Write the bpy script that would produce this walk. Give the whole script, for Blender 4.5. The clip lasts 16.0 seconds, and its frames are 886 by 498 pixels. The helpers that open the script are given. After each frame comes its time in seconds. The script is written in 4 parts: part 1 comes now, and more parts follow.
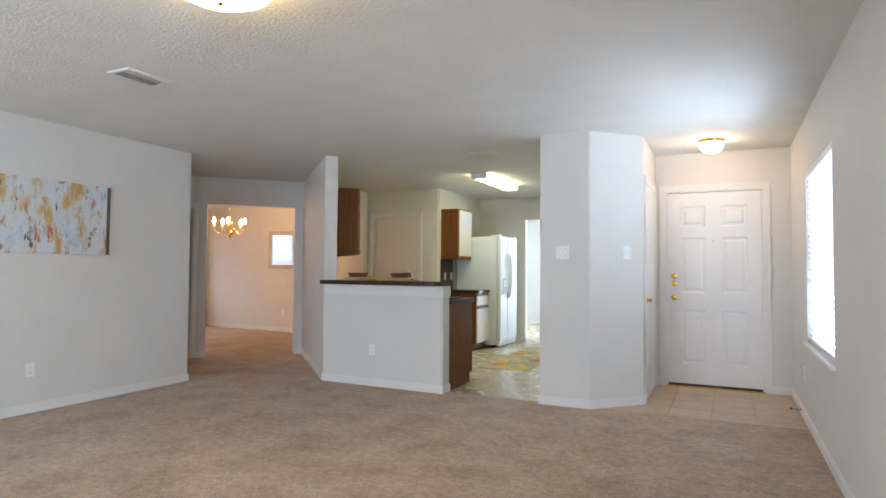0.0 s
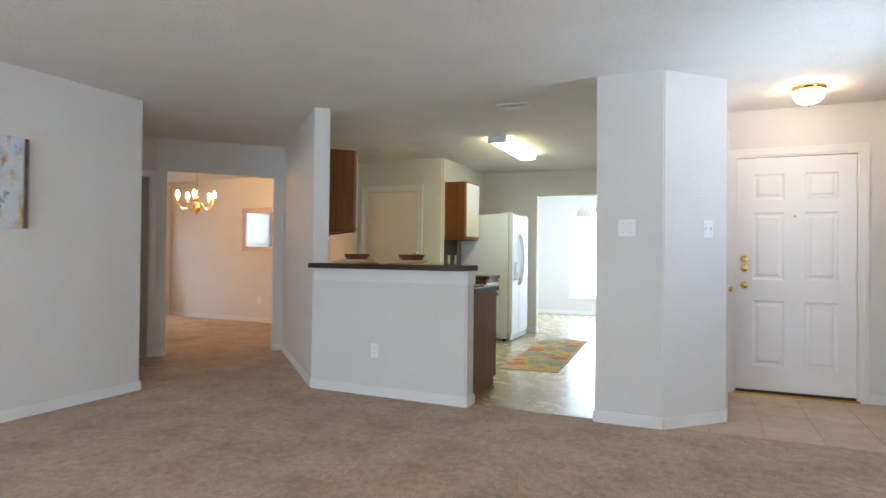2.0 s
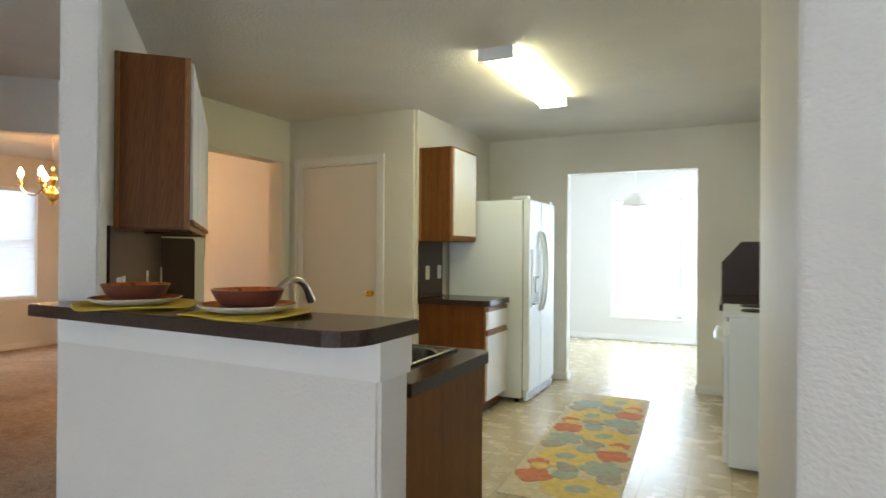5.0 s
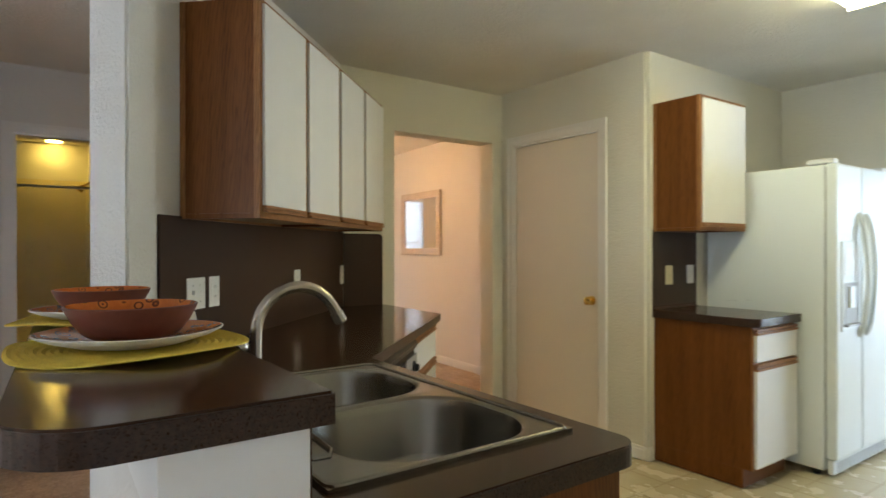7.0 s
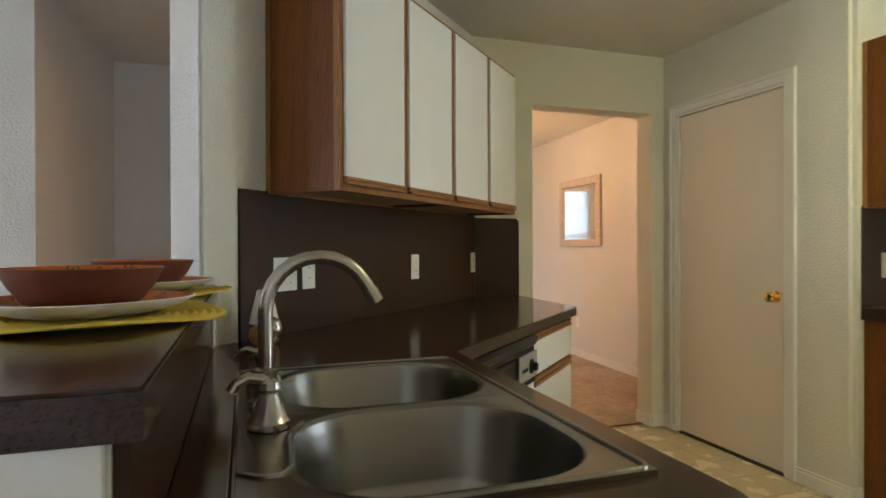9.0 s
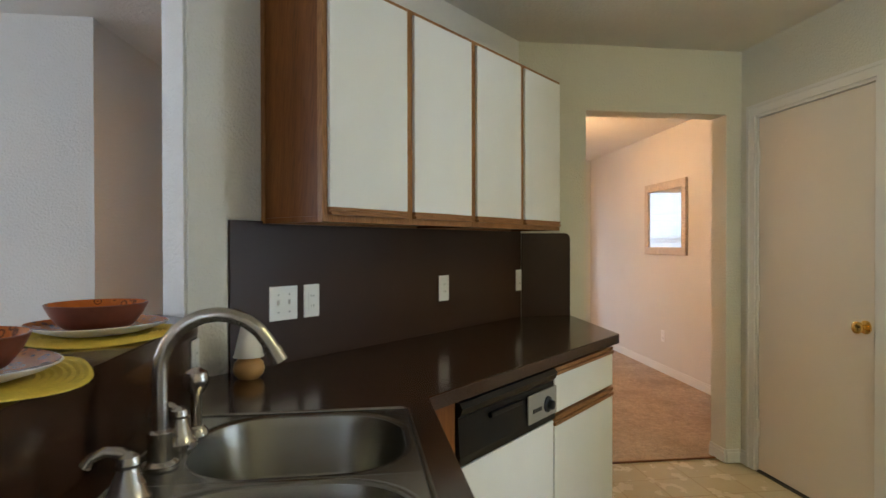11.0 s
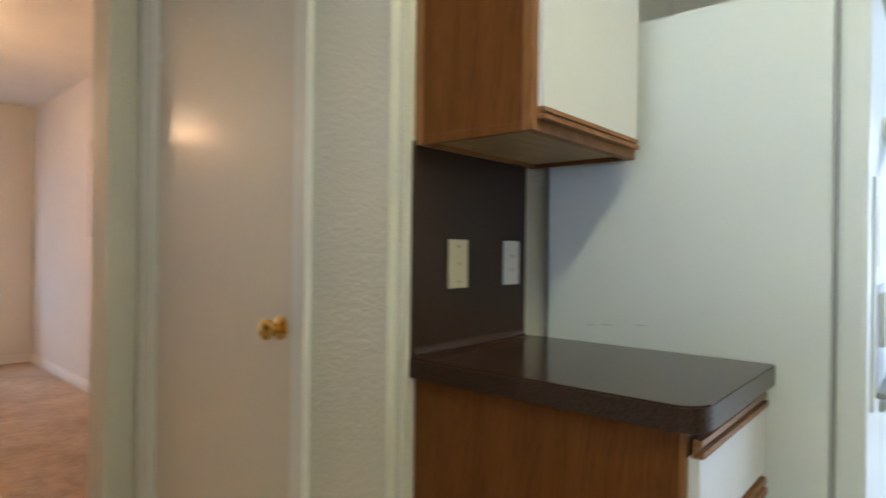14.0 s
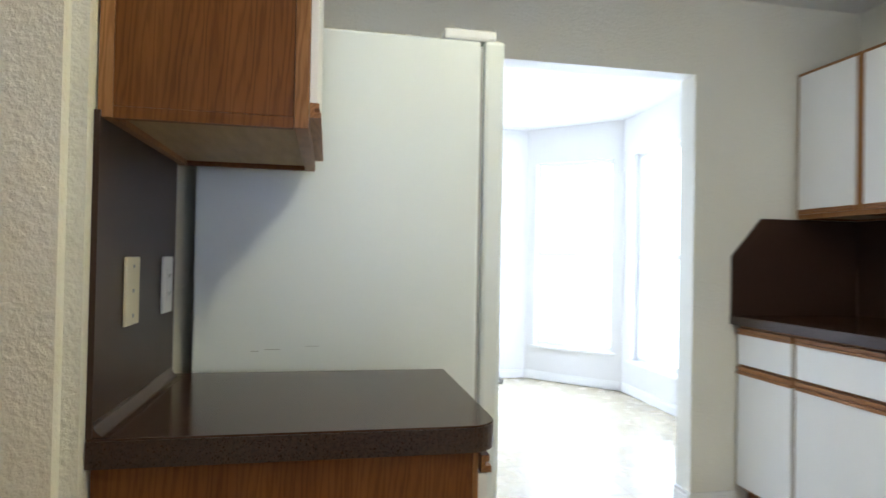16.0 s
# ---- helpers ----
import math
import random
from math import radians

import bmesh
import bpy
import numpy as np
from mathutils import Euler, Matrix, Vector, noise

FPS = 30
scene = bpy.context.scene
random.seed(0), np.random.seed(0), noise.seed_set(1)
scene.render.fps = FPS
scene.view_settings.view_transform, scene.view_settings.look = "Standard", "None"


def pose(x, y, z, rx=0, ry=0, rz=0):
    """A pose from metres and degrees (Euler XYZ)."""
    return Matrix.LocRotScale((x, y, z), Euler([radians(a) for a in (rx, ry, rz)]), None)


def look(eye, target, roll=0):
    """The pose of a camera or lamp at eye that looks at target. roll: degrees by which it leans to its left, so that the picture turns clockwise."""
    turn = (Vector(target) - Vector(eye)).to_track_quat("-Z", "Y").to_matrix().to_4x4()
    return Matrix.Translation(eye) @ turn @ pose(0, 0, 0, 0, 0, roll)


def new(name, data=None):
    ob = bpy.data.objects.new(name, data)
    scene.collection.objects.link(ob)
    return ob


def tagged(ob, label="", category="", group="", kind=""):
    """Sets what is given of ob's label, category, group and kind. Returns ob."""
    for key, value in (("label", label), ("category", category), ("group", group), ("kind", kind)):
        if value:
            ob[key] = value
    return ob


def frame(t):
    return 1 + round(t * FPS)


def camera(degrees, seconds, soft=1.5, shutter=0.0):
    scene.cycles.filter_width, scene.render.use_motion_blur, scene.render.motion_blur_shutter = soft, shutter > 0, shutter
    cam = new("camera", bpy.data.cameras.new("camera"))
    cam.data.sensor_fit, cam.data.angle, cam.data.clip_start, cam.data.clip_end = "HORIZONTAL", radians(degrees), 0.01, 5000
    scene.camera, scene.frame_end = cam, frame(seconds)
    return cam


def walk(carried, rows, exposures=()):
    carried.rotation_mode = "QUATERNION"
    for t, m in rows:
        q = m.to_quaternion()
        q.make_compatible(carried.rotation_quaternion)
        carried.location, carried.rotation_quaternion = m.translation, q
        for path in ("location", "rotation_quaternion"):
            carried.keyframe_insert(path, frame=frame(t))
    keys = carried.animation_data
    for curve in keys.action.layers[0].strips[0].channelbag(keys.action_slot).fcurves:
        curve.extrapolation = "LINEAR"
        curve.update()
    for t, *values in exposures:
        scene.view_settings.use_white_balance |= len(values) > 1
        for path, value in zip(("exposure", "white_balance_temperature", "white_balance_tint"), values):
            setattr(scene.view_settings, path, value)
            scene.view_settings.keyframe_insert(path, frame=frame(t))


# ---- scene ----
cam = camera(73.4, 16.0, shutter=0.5)
PATH = [
    (0, (0.492, -0.124, 1.207), (-0.371, 1.679, 1.275), 0.4),
    (0.5, (0.408, -0.092, 1.199), (-0.421, 1.728, 1.254), 0.4),
    (1, (0.185, 0.057, 1.176), (-0.643, 1.877, 1.219), 0.5),
    (1.5, (-0.095, 0.408, 1.148), (-0.914, 2.233, 1.178), 0.6),
    (2, (-0.385, 0.846, 1.166), (-1.174, 2.684, 1.185), 0.6),
    (2.5, (-0.629, 1.34, 1.197), (-1.312, 3.219, 1.21), 0.7),
    (3, (-0.854, 1.85, 1.225), (-1.5, 3.743, 1.234), 0.5),
    (5.5, (-1.182, 4.15, 1.297), (-2.244, 5.844, 1.3), 0.3),
    (6, (-1.202, 4.493, 1.306), (-2.522, 5.995, 1.302), 0.2),
    (6.5, (-1.273, 4.78, 1.287), (-2.748, 6.131, 1.284), -0.1),
    (7, (-1.308, 4.976, 1.263), (-2.934, 6.14, 1.262), -0.1),
    (7.5, (-1.317, 5.101, 1.249), (-3.058, 6.086, 1.243), -0.2),
    (8, (-1.32, 5.168, 1.215), (-3.111, 6.058, 1.206), -0.2),
    (8.5, (-1.46, 5.266, 1.181), (-3.306, 6.036, 1.173), -0.2),
    (11, (-1.514, 5.763, 1.301), (-3.494, 6.043, 1.285), -0.1),
    (11.5, (-1.574, 5.867, 1.272), (-3.527, 6.297, 1.255), 0.1),
    (12, (-1.783, 6.064, 1.198), (-3.668, 6.732, 1.187), 0.2),
    (12.5, (-1.983, 6.298, 1.154), (-3.786, 7.164, 1.144), 0.3),
    (13, (-2.204, 6.617, 1.15), (-3.895, 7.686, 1.141), 0.3),
    (13.5, (-2.403, 6.892, 1.147), (-3.953, 8.157, 1.138), 0.2),
    (14, (-2.567, 7.111, 1.137), (-3.863, 8.635, 1.134), 0.7),
    (14.5, (-2.66, 7.298, 1.151), (-3.617, 9.054, 1.139), 1.3),
    (15, (-2.798, 7.319, 1.157), (-3.356, 9.239, 1.159), 1.2),
    (15.5, (-2.972, 7.215, 1.151), (-3.025, 9.214, 1.175), 0.9),
    (16, (-3.132, 7.123, 1.167), (-2.752, 9.087, 1.195), 1.1),
]
walk(cam, [(t, look(eye, target, roll)) for t, eye, target, roll in PATH],
     exposures=[(0, 0.08, 6110, 15), (3, 0.03, 6180, 14), (5.5, 0.02, 6400, 13), (6.5, 0.13, 6350, 13), (7.5, 0.14, 6370, 12), (8.5, 0.1, 6400, 12),
                (11, 0.12, 6060, 14), (12, 0.16, 5850, 14), (13, 0.2, 5650, 16), (14, 0.1, 5600, 17), (16, 0.2, 5760, 21)])

# ---- world, sun, large lights ----
world = bpy.data.worlds.new("sky")
scene.world = world
world.use_nodes = True
wn = world.node_tree.nodes
sky = wn.new("ShaderNodeTexSky")
sky.sky_type, sky.sun_disc, sky.sun_elevation, sky.sun_rotation = "NISHITA", False, radians(62), radians(200)
world.node_tree.links.new(sky.outputs[0], wn["Background"].inputs[0])
wn["Background"].inputs[1].default_value = 0.12
sun_lamp = bpy.data.lights.new("sun", "SUN")
sun_lamp.energy, sun_lamp.angle, sun_lamp.color = 2.0, radians(0.5), (1, 0.96, 0.9)
sun = new("sun", sun_lamp)
sun.matrix_world = look((0, 0, 30), (0 + 30 * 0.50 * 0.34, 30 * 0.50 * 0.94, 0))

# watts of the daylight standing in each window opening
DAY_LIVING, DAY_BACK, DAY_SIDE, DAY_DINING, DAY_NOOK = 56, 88, 62, 20, 45
COOL = (0.71, 0.86, 1.0)


def window_light(name, m, w, h, watts, colour=COOL):
    """Sky light standing in a window's opening; m: its lower corner, x along the wall, y outwards."""
    lamp = bpy.data.lights.new(name, "AREA")
    lamp.shape, lamp.size, lamp.size_y, lamp.energy, lamp.color = "RECTANGLE", w, h, watts, colour
    ob = new(name, lamp)
    ob.matrix_world = m @ pose(w / 2, 0.10, h / 2, -90, 0, 0)
    return ob


# ---- materials ----
def nodes_of(name):
    m = bpy.data.materials.new(name)
    m.use_nodes = True
    nt = m.node_tree
    return m, nt.nodes, nt.links, nt.nodes["Principled BSDF"]


def coords(n, l, stretch):
    tc, mp = n.new("ShaderNodeTexCoord"), n.new("ShaderNodeMapping")
    mp.inputs["Scale"].default_value = stretch
    l.new(tc.outputs["Object"], mp.inputs[0])
    return mp.outputs[0]


def noise_node(n, l, vec, scale, detail=4, rough=0.55):
    t = n.new("ShaderNodeTexNoise")
    t.inputs["Scale"].default_value, t.inputs["Detail"].default_value, t.inputs["Roughness"].default_value = scale, detail, rough
    l.new(vec, t.inputs["Vector"])
    return t.outputs["Fac"]


def ramp(n, l, fac, stops):
    r = n.new("ShaderNodeValToRGB")
    e = r.color_ramp.elements
    while len(e) < len(stops):
        e.new(0.5)
    for k, (p, c) in zip(e, stops):
        k.position, k.color = p, (*c, 1)
    l.new(fac, r.inputs[0])
    return r.outputs[0]


def mixed(n, l, fac, a, b, mode="MIX"):
    x = n.new("ShaderNodeMix")
    x.data_type, x.blend_type = "RGBA", mode
    if isinstance(fac, (int, float)):
        x.inputs[0].default_value = fac
    else:
        l.new(fac, x.inputs[0])
    for s, v in ((6, a), (7, b)):
        if isinstance(v, tuple):
            x.inputs[s].default_value = (*v, 1)
        else:
            l.new(v, x.inputs[s])
    return x.outputs[2]


def bump_to(n, l, bsdf, height, strength, dist):
    b = n.new("ShaderNodeBump")
    b.inputs["Strength"].default_value, b.inputs["Distance"].default_value = strength, dist
    l.new(height, b.inputs["Height"])
    l.new(b.outputs[0], bsdf.inputs["Normal"])


def mat(name, colour, rough=0.5, metal=0.0, var=0.06, vscale=4, fine=90, fvar=0.05, bump=0.0, bscale=140, bdist=0.002, stretch=(1, 1, 1), coat=0.0, spec=0.5, rvar=0.08):
    m, n, l, b = nodes_of(name)
    v = coords(n, l, stretch)
    lo, hi = tuple(c * (1 - var) for c in colour), tuple(min(1, c * (1 + var)) for c in colour)
    c = ramp(n, l, noise_node(n, l, v, vscale), [(0.3, lo), (0.7, hi)])
    f = noise_node(n, l, v, fine, 3)
    c = mixed(n, l, fvar, c, f, "OVERLAY")
    l.new(c, b.inputs["Base Color"])
    mr = n.new("ShaderNodeMapRange")
    mr.inputs[3].default_value, mr.inputs[4].default_value = max(0, rough - rvar), min(1, rough + rvar)
    l.new(noise_node(n, l, v, vscale * 2.3), mr.inputs[0])
    l.new(mr.outputs[0], b.inputs["Roughness"])
    b.inputs["Metallic"].default_value, b.inputs["Coat Weight"].default_value = metal, coat
    b.inputs["Specular IOR Level"].default_value = spec
    if bump:
        bump_to(n, l, b, noise_node(n, l, v, bscale, 3), bump, bdist)
    return m


def oak(name, stretch, dark, mid, light):
    """Stained oak: long grain with cathedral bands and fine pores."""
    m, n, l, b = nodes_of(name)
    v = coords(n, l, stretch)
    warp = noise_node(n, l, v, 1.1, 3, 0.6)
    w = n.new("ShaderNodeTexWave")
    w.inputs["Scale"].default_value, w.inputs["Distortion"].default_value, w.inputs["Detail"].default_value = 3.6, 11.0, 4
    w.bands_direction = "DIAGONAL"
    l.new(v, w.inputs["Vector"])
    big = mixed(n, l, 0.86, w.outputs["Fac"], warp)
    c = ramp(n, l, big, [(0.2, dark), (0.5, mid), (0.85, light)])
    c = mixed(n, l, 0.5, c, ramp(n, l, w.outputs["Fac"], [(0.0, (0.74, 0.69, 0.66)), (0.5, (1.05, 1.05, 1.05))]), "MULTIPLY")
    pores = noise_node(n, l, v, 16, 5, 0.7)
    c = mixed(n, l, 0.5, c, ramp(n, l, pores, [(0.32, (0.41, 0.40, 0.39)), (0.5, (0.5, 0.5, 0.5))]), "OVERLAY")
    l.new(c, b.inputs["Base Color"])
    b.inputs["Roughness"].default_value = 0.42
    b.inputs["Specular IOR Level"].default_value = 0.22
    bump_to(n, l, b, pores, 0.12, 0.001)
    return m


def glow(name, colour, strength, base=(0.9, 0.9, 0.88)):
    m, n, l, b = nodes_of(name)
    b.inputs["Base Color"].default_value = (*base, 1)
    b.inputs["Emission Color"].default_value = (*colour, 1)
    b.inputs["Emission Strength"].default_value = strength
    return m


WALL = mat("wall_paint", (0.725, 0.70, 0.66), 0.62, var=0.02, vscale=2, fvar=0.04, bump=1.0, bscale=92, bdist=0.0048, spec=0.35)
KWALL = mat("kitchen_wall_paint", (0.735, 0.705, 0.615), 0.62, var=0.02, vscale=2, fvar=0.04, bump=1.0, bscale=92, bdist=0.0048, spec=0.35)
CEIL = mat("ceiling_texture", (0.765, 0.745, 0.70), 0.8, var=0.03, vscale=3, fvar=0.05, bump=1.0, bscale=60, bdist=0.006, spec=0.2)
TRIM = mat("trim_paint", (0.80, 0.785, 0.75), 0.38, var=0.02, fvar=0.03, bump=0.05, bscale=60)
DOOR = mat("door_paint", (0.82, 0.81, 0.80), 0.33, var=0.02, fvar=0.03, bump=0.05, bscale=220, bdist=0.001)
SLAB = mat("slab_door_paint", (0.77, 0.71, 0.63), 0.27, var=0.008, vscale=3, rvar=0.008, fvar=0.02, bump=0.06, bscale=200, bdist=0.001)
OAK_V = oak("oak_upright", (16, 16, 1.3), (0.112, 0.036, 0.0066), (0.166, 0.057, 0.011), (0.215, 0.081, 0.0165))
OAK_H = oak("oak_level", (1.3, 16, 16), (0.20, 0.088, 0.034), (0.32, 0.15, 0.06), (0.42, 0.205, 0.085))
OAK_F = oak("oak_frame_upright", (16, 16, 1.3), (0.20, 0.088, 0.03), (0.31, 0.145, 0.052), (0.40, 0.195, 0.075))
OAK_IN = mat("cabinet_underside", (0.42, 0.30, 0.17), 0.6, var=0.12, stretch=(2, 12, 2), fvar=0.2)
LAMI = mat("white_laminate", (0.785, 0.785, 0.79), 0.45, var=0.015, vscale=5, fine=260, fvar=0.06, bump=0.08, bscale=400, bdist=0.0006)
BROWN = mat("brown_laminate", (0.044, 0.0205, 0.012), 0.16, var=0.07, vscale=5, fine=420, fvar=0.4, rvar=0.015, spec=0.4, bump=0.05, bscale=400, bdist=0.0005)
EDGE = mat("speckled_edge_laminate", (0.034, 0.0165, 0.0105), 0.28, var=0.55, vscale=150, fine=420, fvar=0.3, rvar=0.03, spec=0.4)
SPLASH = mat("brown_splash_laminate", (0.041, 0.020, 0.0125), 0.36, var=0.05, vscale=5, fine=420, fvar=0.12, rvar=0.02, spec=0.3)
STEEL = mat("stainless_steel", (0.275, 0.265, 0.24), 0.26, 1.0, var=0.06, vscale=3, fine=180, fvar=0.04, rvar=0.03)
NICKEL = mat("brushed_nickel", (0.50, 0.46, 0.41), 0.26, 1.0, var=0.05, fvar=0.05)
BRASS = mat("polished_brass", (0.78, 0.53, 0.16), 0.16, 1.0, var=0.05, fvar=0.05)
FRIDGE = mat("fridge_enamel", (0.74, 0.785, 0.80), 0.33, var=0.015, vscale=2, fvar=0.03, bump=0.14, bscale=330, bdist=0.0008)
GREY = mat("grey_plastic", (0.34, 0.35, 0.36), 0.4)
BLACK = mat("black_plastic", (0.009, 0.009, 0.010), 0.3, var=0.05, rvar=0.01, fvar=0.02, spec=0.22)
DARK = mat("dark_gap", (0.03, 0.028, 0.026), 0.7)
PLATE = mat("white_plate_plastic", (0.86, 0.86, 0.85), 0.35, var=0.01, fvar=0.02)
IVORY = mat("ivory_plate_plastic", (0.74, 0.67, 0.47), 0.35, var=0.01, fvar=0.02)
TERRA = mat("terracotta_glaze", (0.15, 0.047, 0.027), 0.42, var=0.12, vscale=14, fvar=0.15)
GREYP = mat("grey_plastic", (0.27, 0.255, 0.235), 0.4, var=0.04)
CREAM = mat("cream_stoneware", (0.72, 0.68, 0.62), 0.35, var=0.05, vscale=20)
MATY = mat("yellow_woven_mat", (0.64, 0.46, 0.055), 0.75, var=0.1, vscale=30, fine=300, fvar=0.3, bump=0.5, bscale=260, bdist=0.002)
HONEY = mat("honey_wood", (0.50, 0.27, 0.09), 0.35, var=0.2, stretch=(1, 1, 8))
GRASS = mat("lawn", (0.07, 0.11, 0.03), 0.9, var=0.4, vscale=0.5)
SIDING = mat("bath_wall_panel", (0.74, 0.66, 0.44), 0.3, var=0.03)
GROUT = mat("grout", (0.42, 0.35, 0.28), 0.85, var=0.15, vscale=30)
BULB = glow("bulb_glow", (1.0, 0.58, 0.25), 300)
TUBE = glow("tube_diffuser", (1.0, 0.955, 0.53), 20.5)
DOME = glow("dome_glow", (1.0, 0.73, 0.32), 27.0)
DOME_E = glow("entry_dome_glow", (1.0, 0.70, 0.38), 34.0)
CAN = glow("bath_lamp_glow", (1.0, 0.68, 0.12), 45)


def glass_material():
    m, n, l, b = nodes_of("window_glass")
    b.inputs["Base Color"].default_value = (0.95, 0.98, 0.97, 1)
    b.inputs["Roughness"].default_value, b.inputs["Transmission Weight"].default_value, b.inputs["IOR"].default_value = 0.0, 1.0, 1.45
    return m


def mirror_material():
    m, n, l, b = nodes_of("mirror_silver")
    b.inputs["Base Color"].default_value = (0.9, 0.9, 0.9, 1)
    b.inputs["Metallic"].default_value, b.inputs["Roughness"].default_value = 1.0, 0.02
    return m


def blind_material():
    m, n, l, b = nodes_of("blind_slat_vinyl")
    b.inputs["Base Color"].default_value = (0.85, 0.85, 0.84, 1)
    b.inputs["Roughness"].default_value = 0.5
    t, x = n.new("ShaderNodeBsdfTranslucent"), n.new("ShaderNodeMixShader")
    t.inputs[0].default_value = (0.9, 0.92, 0.95, 1)
    x.inputs[0].default_value = 0.55
    l.new(b.outputs[0], x.inputs[1])
    l.new(t.outputs[0], x.inputs[2])
    l.new(x.outputs[0], n["Material Output"].inputs[0])
    return m


def carpet_material():
    """Short beige pile with brushed patches and tufts."""
    m, n, l, b = nodes_of("carpet_pile")
    v = coords(n, l, (1, 1, 1))
    big = noise_node(n, l, v, 2.6, 5, 0.62)
    mid = noise_node(n, l, v, 19, 6, 0.82)
    tuft = noise_node(n, l, v, 80, 5, 0.8)
    c = ramp(n, l, big, [(0.30, (0.36, 0.256, 0.174)), (0.50, (0.46, 0.338, 0.24)), (0.70, (0.54, 0.41, 0.30))])
    c = mixed(n, l, 0.85, c, mid, "OVERLAY")
    c = mixed(n, l, 0.95, c, tuft, "OVERLAY")
    l.new(c, b.inputs["Base Color"])
    b.inputs["Roughness"].default_value, b.inputs["Specular IOR Level"].default_value = 1.0, 0.05
    b.inputs["Sheen Weight"].default_value = 0.15
    add = mixed(n, l, 0.5, mid, tuft)
    bump_to(n, l, b, add, 1.0, 0.012)
    return m


def vinyl_material():
    """Sheet vinyl printed with worn beige stone squares."""
    m, n, l, b = nodes_of("vinyl_sheet")
    v = coords(n, l, (1, 1, 1))
    br = n.new("ShaderNodeTexBrick")
    br.offset, br.squash = 0.0, 1.0
    for key, val in (("Scale", 1.0), ("Mortar Size", 0.006), ("Mortar Smooth", 0.6), ("Brick Width", 0.23), ("Row Height", 0.23)):
        br.inputs[key].default_value = val
    br.inputs["Color1"].default_value, br.inputs["Color2"].default_value, br.inputs["Mortar"].default_value = (0.50, 0.43, 0.285, 1), (0.55, 0.48, 0.33, 1), (0.41, 0.34, 0.22, 1)
    l.new(v, br.inputs["Vector"])
    mott = ramp(n, l, noise_node(n, l, v, 9, 6, 0.65), [(0.3, (0.43, 0.41, 0.38)), (0.7, (0.56, 0.555, 0.54))])
    c = mixed(n, l, 0.35, br.outputs["Color"], mott, "OVERLAY")
    l.new(c, b.inputs["Base Color"])
    mr = n.new("ShaderNodeMapRange")
    mr.inputs[3].default_value, mr.inputs[4].default_value = 0.24, 0.30
    l.new(noise_node(n, l, v, 7), mr.inputs[0])
    l.new(mr.outputs[0], b.inputs["Roughness"])
    bump_to(n, l, b, noise_node(n, l, v, 60, 3), 0.06, 0.001)
    return m


def tile_material():
    m, n, l, b = nodes_of("entry_tile_glaze")
    v = coords(n, l, (1, 1, 1))
    oi = n.new("ShaderNodeObjectInfo")
    c = ramp(n, l, noise_node(n, l, v, 7, 6, 0.65), [(0.25, (0.42, 0.285, 0.185)), (0.55, (0.54, 0.40, 0.275)), (0.8, (0.62, 0.49, 0.355))])
    hue = ramp(n, l, oi.outputs["Random"], [(0.0, (0.46, 0.46, 0.46)), (1.0, (0.54, 0.53, 0.52))])
    c = mixed(n, l, 1.0, c, hue, "OVERLAY")
    l.new(c, b.inputs["Base Color"])
    b.inputs["Roughness"].default_value = 0.3
    return m


def painting_material():
    """Abstract canvas: pale grey and cream fields, ochre, rust and slate drips."""
    m, n, l, b = nodes_of("abstract_canvas")
    v = coords(n, l, (1, 3.0, 1.4))
    w = coords(n, l, (1, 6.0, 2.2))
    base = ramp(n, l, noise_node(n, l, v, 2.1, 5, 0.6), [(0.28, (0.44, 0.50, 0.56)), (0.42, (0.64, 0.69, 0.74)), (0.58, (0.66, 0.66, 0.62)), (0.74, (0.56, 0.52, 0.36))])
    ochre = ramp(n, l, noise_node(n, l, w, 1.25, 5, 0.66), [(0.51, (0, 0, 0)), (0.63, (0.9, 0.9, 0.9))])
    c = mixed(n, l, ochre, base, (0.56, 0.33, 0.06))
    sh = n.new("ShaderNodeMapping")
    sh.inputs["Location"].default_value = (3, 7, 2)
    l.new(w, sh.inputs[0])
    rust = ramp(n, l, noise_node(n, l, sh.outputs[0], 1.6, 6, 0.7), [(0.57, (0, 0, 0)), (0.63, (1, 1, 1))])
    c = mixed(n, l, rust, c, (0.52, 0.17, 0.05))
    s2 = n.new("ShaderNodeMapping")
    s2.inputs["Location"].default_value = (11, 1, 5)
    l.new(w, s2.inputs[0])
    slate = ramp(n, l, noise_node(n, l, s2.outputs[0], 2.2, 6, 0.75), [(0.57, (0, 0, 0)), (0.64, (1, 1, 1))])
    c = mixed(n, l, slate, c, (0.09, 0.085, 0.08))
    c = mixed(n, l, 0.5, c, noise_node(n, l, v, 26, 5, 0.7), "OVERLAY")
    l.new(c, b.inputs["Base Color"])
    b.inputs["Roughness"].default_value = 0.55
    bump_to(n, l, b, noise_node(n, l, v, 40, 5), 0.4, 0.003)
    return m


def curtain_material():
    """White cloth with red flower patches."""
    m, n, l, b = nodes_of("flowered_cloth")
    v = coords(n, l, (1, 1, 1))
    patch = ramp(n, l, noise_node(n, l, v, 7, 4, 0.6), [(0.50, (0, 0, 0)), (0.56, (1, 1, 1))])
    l.new(mixed(n, l, patch, (0.62, 0.60, 0.58), (0.50, 0.05, 0.06)), b.inputs["Base Color"])
    b.inputs["Roughness"].default_value = 0.8
    return m


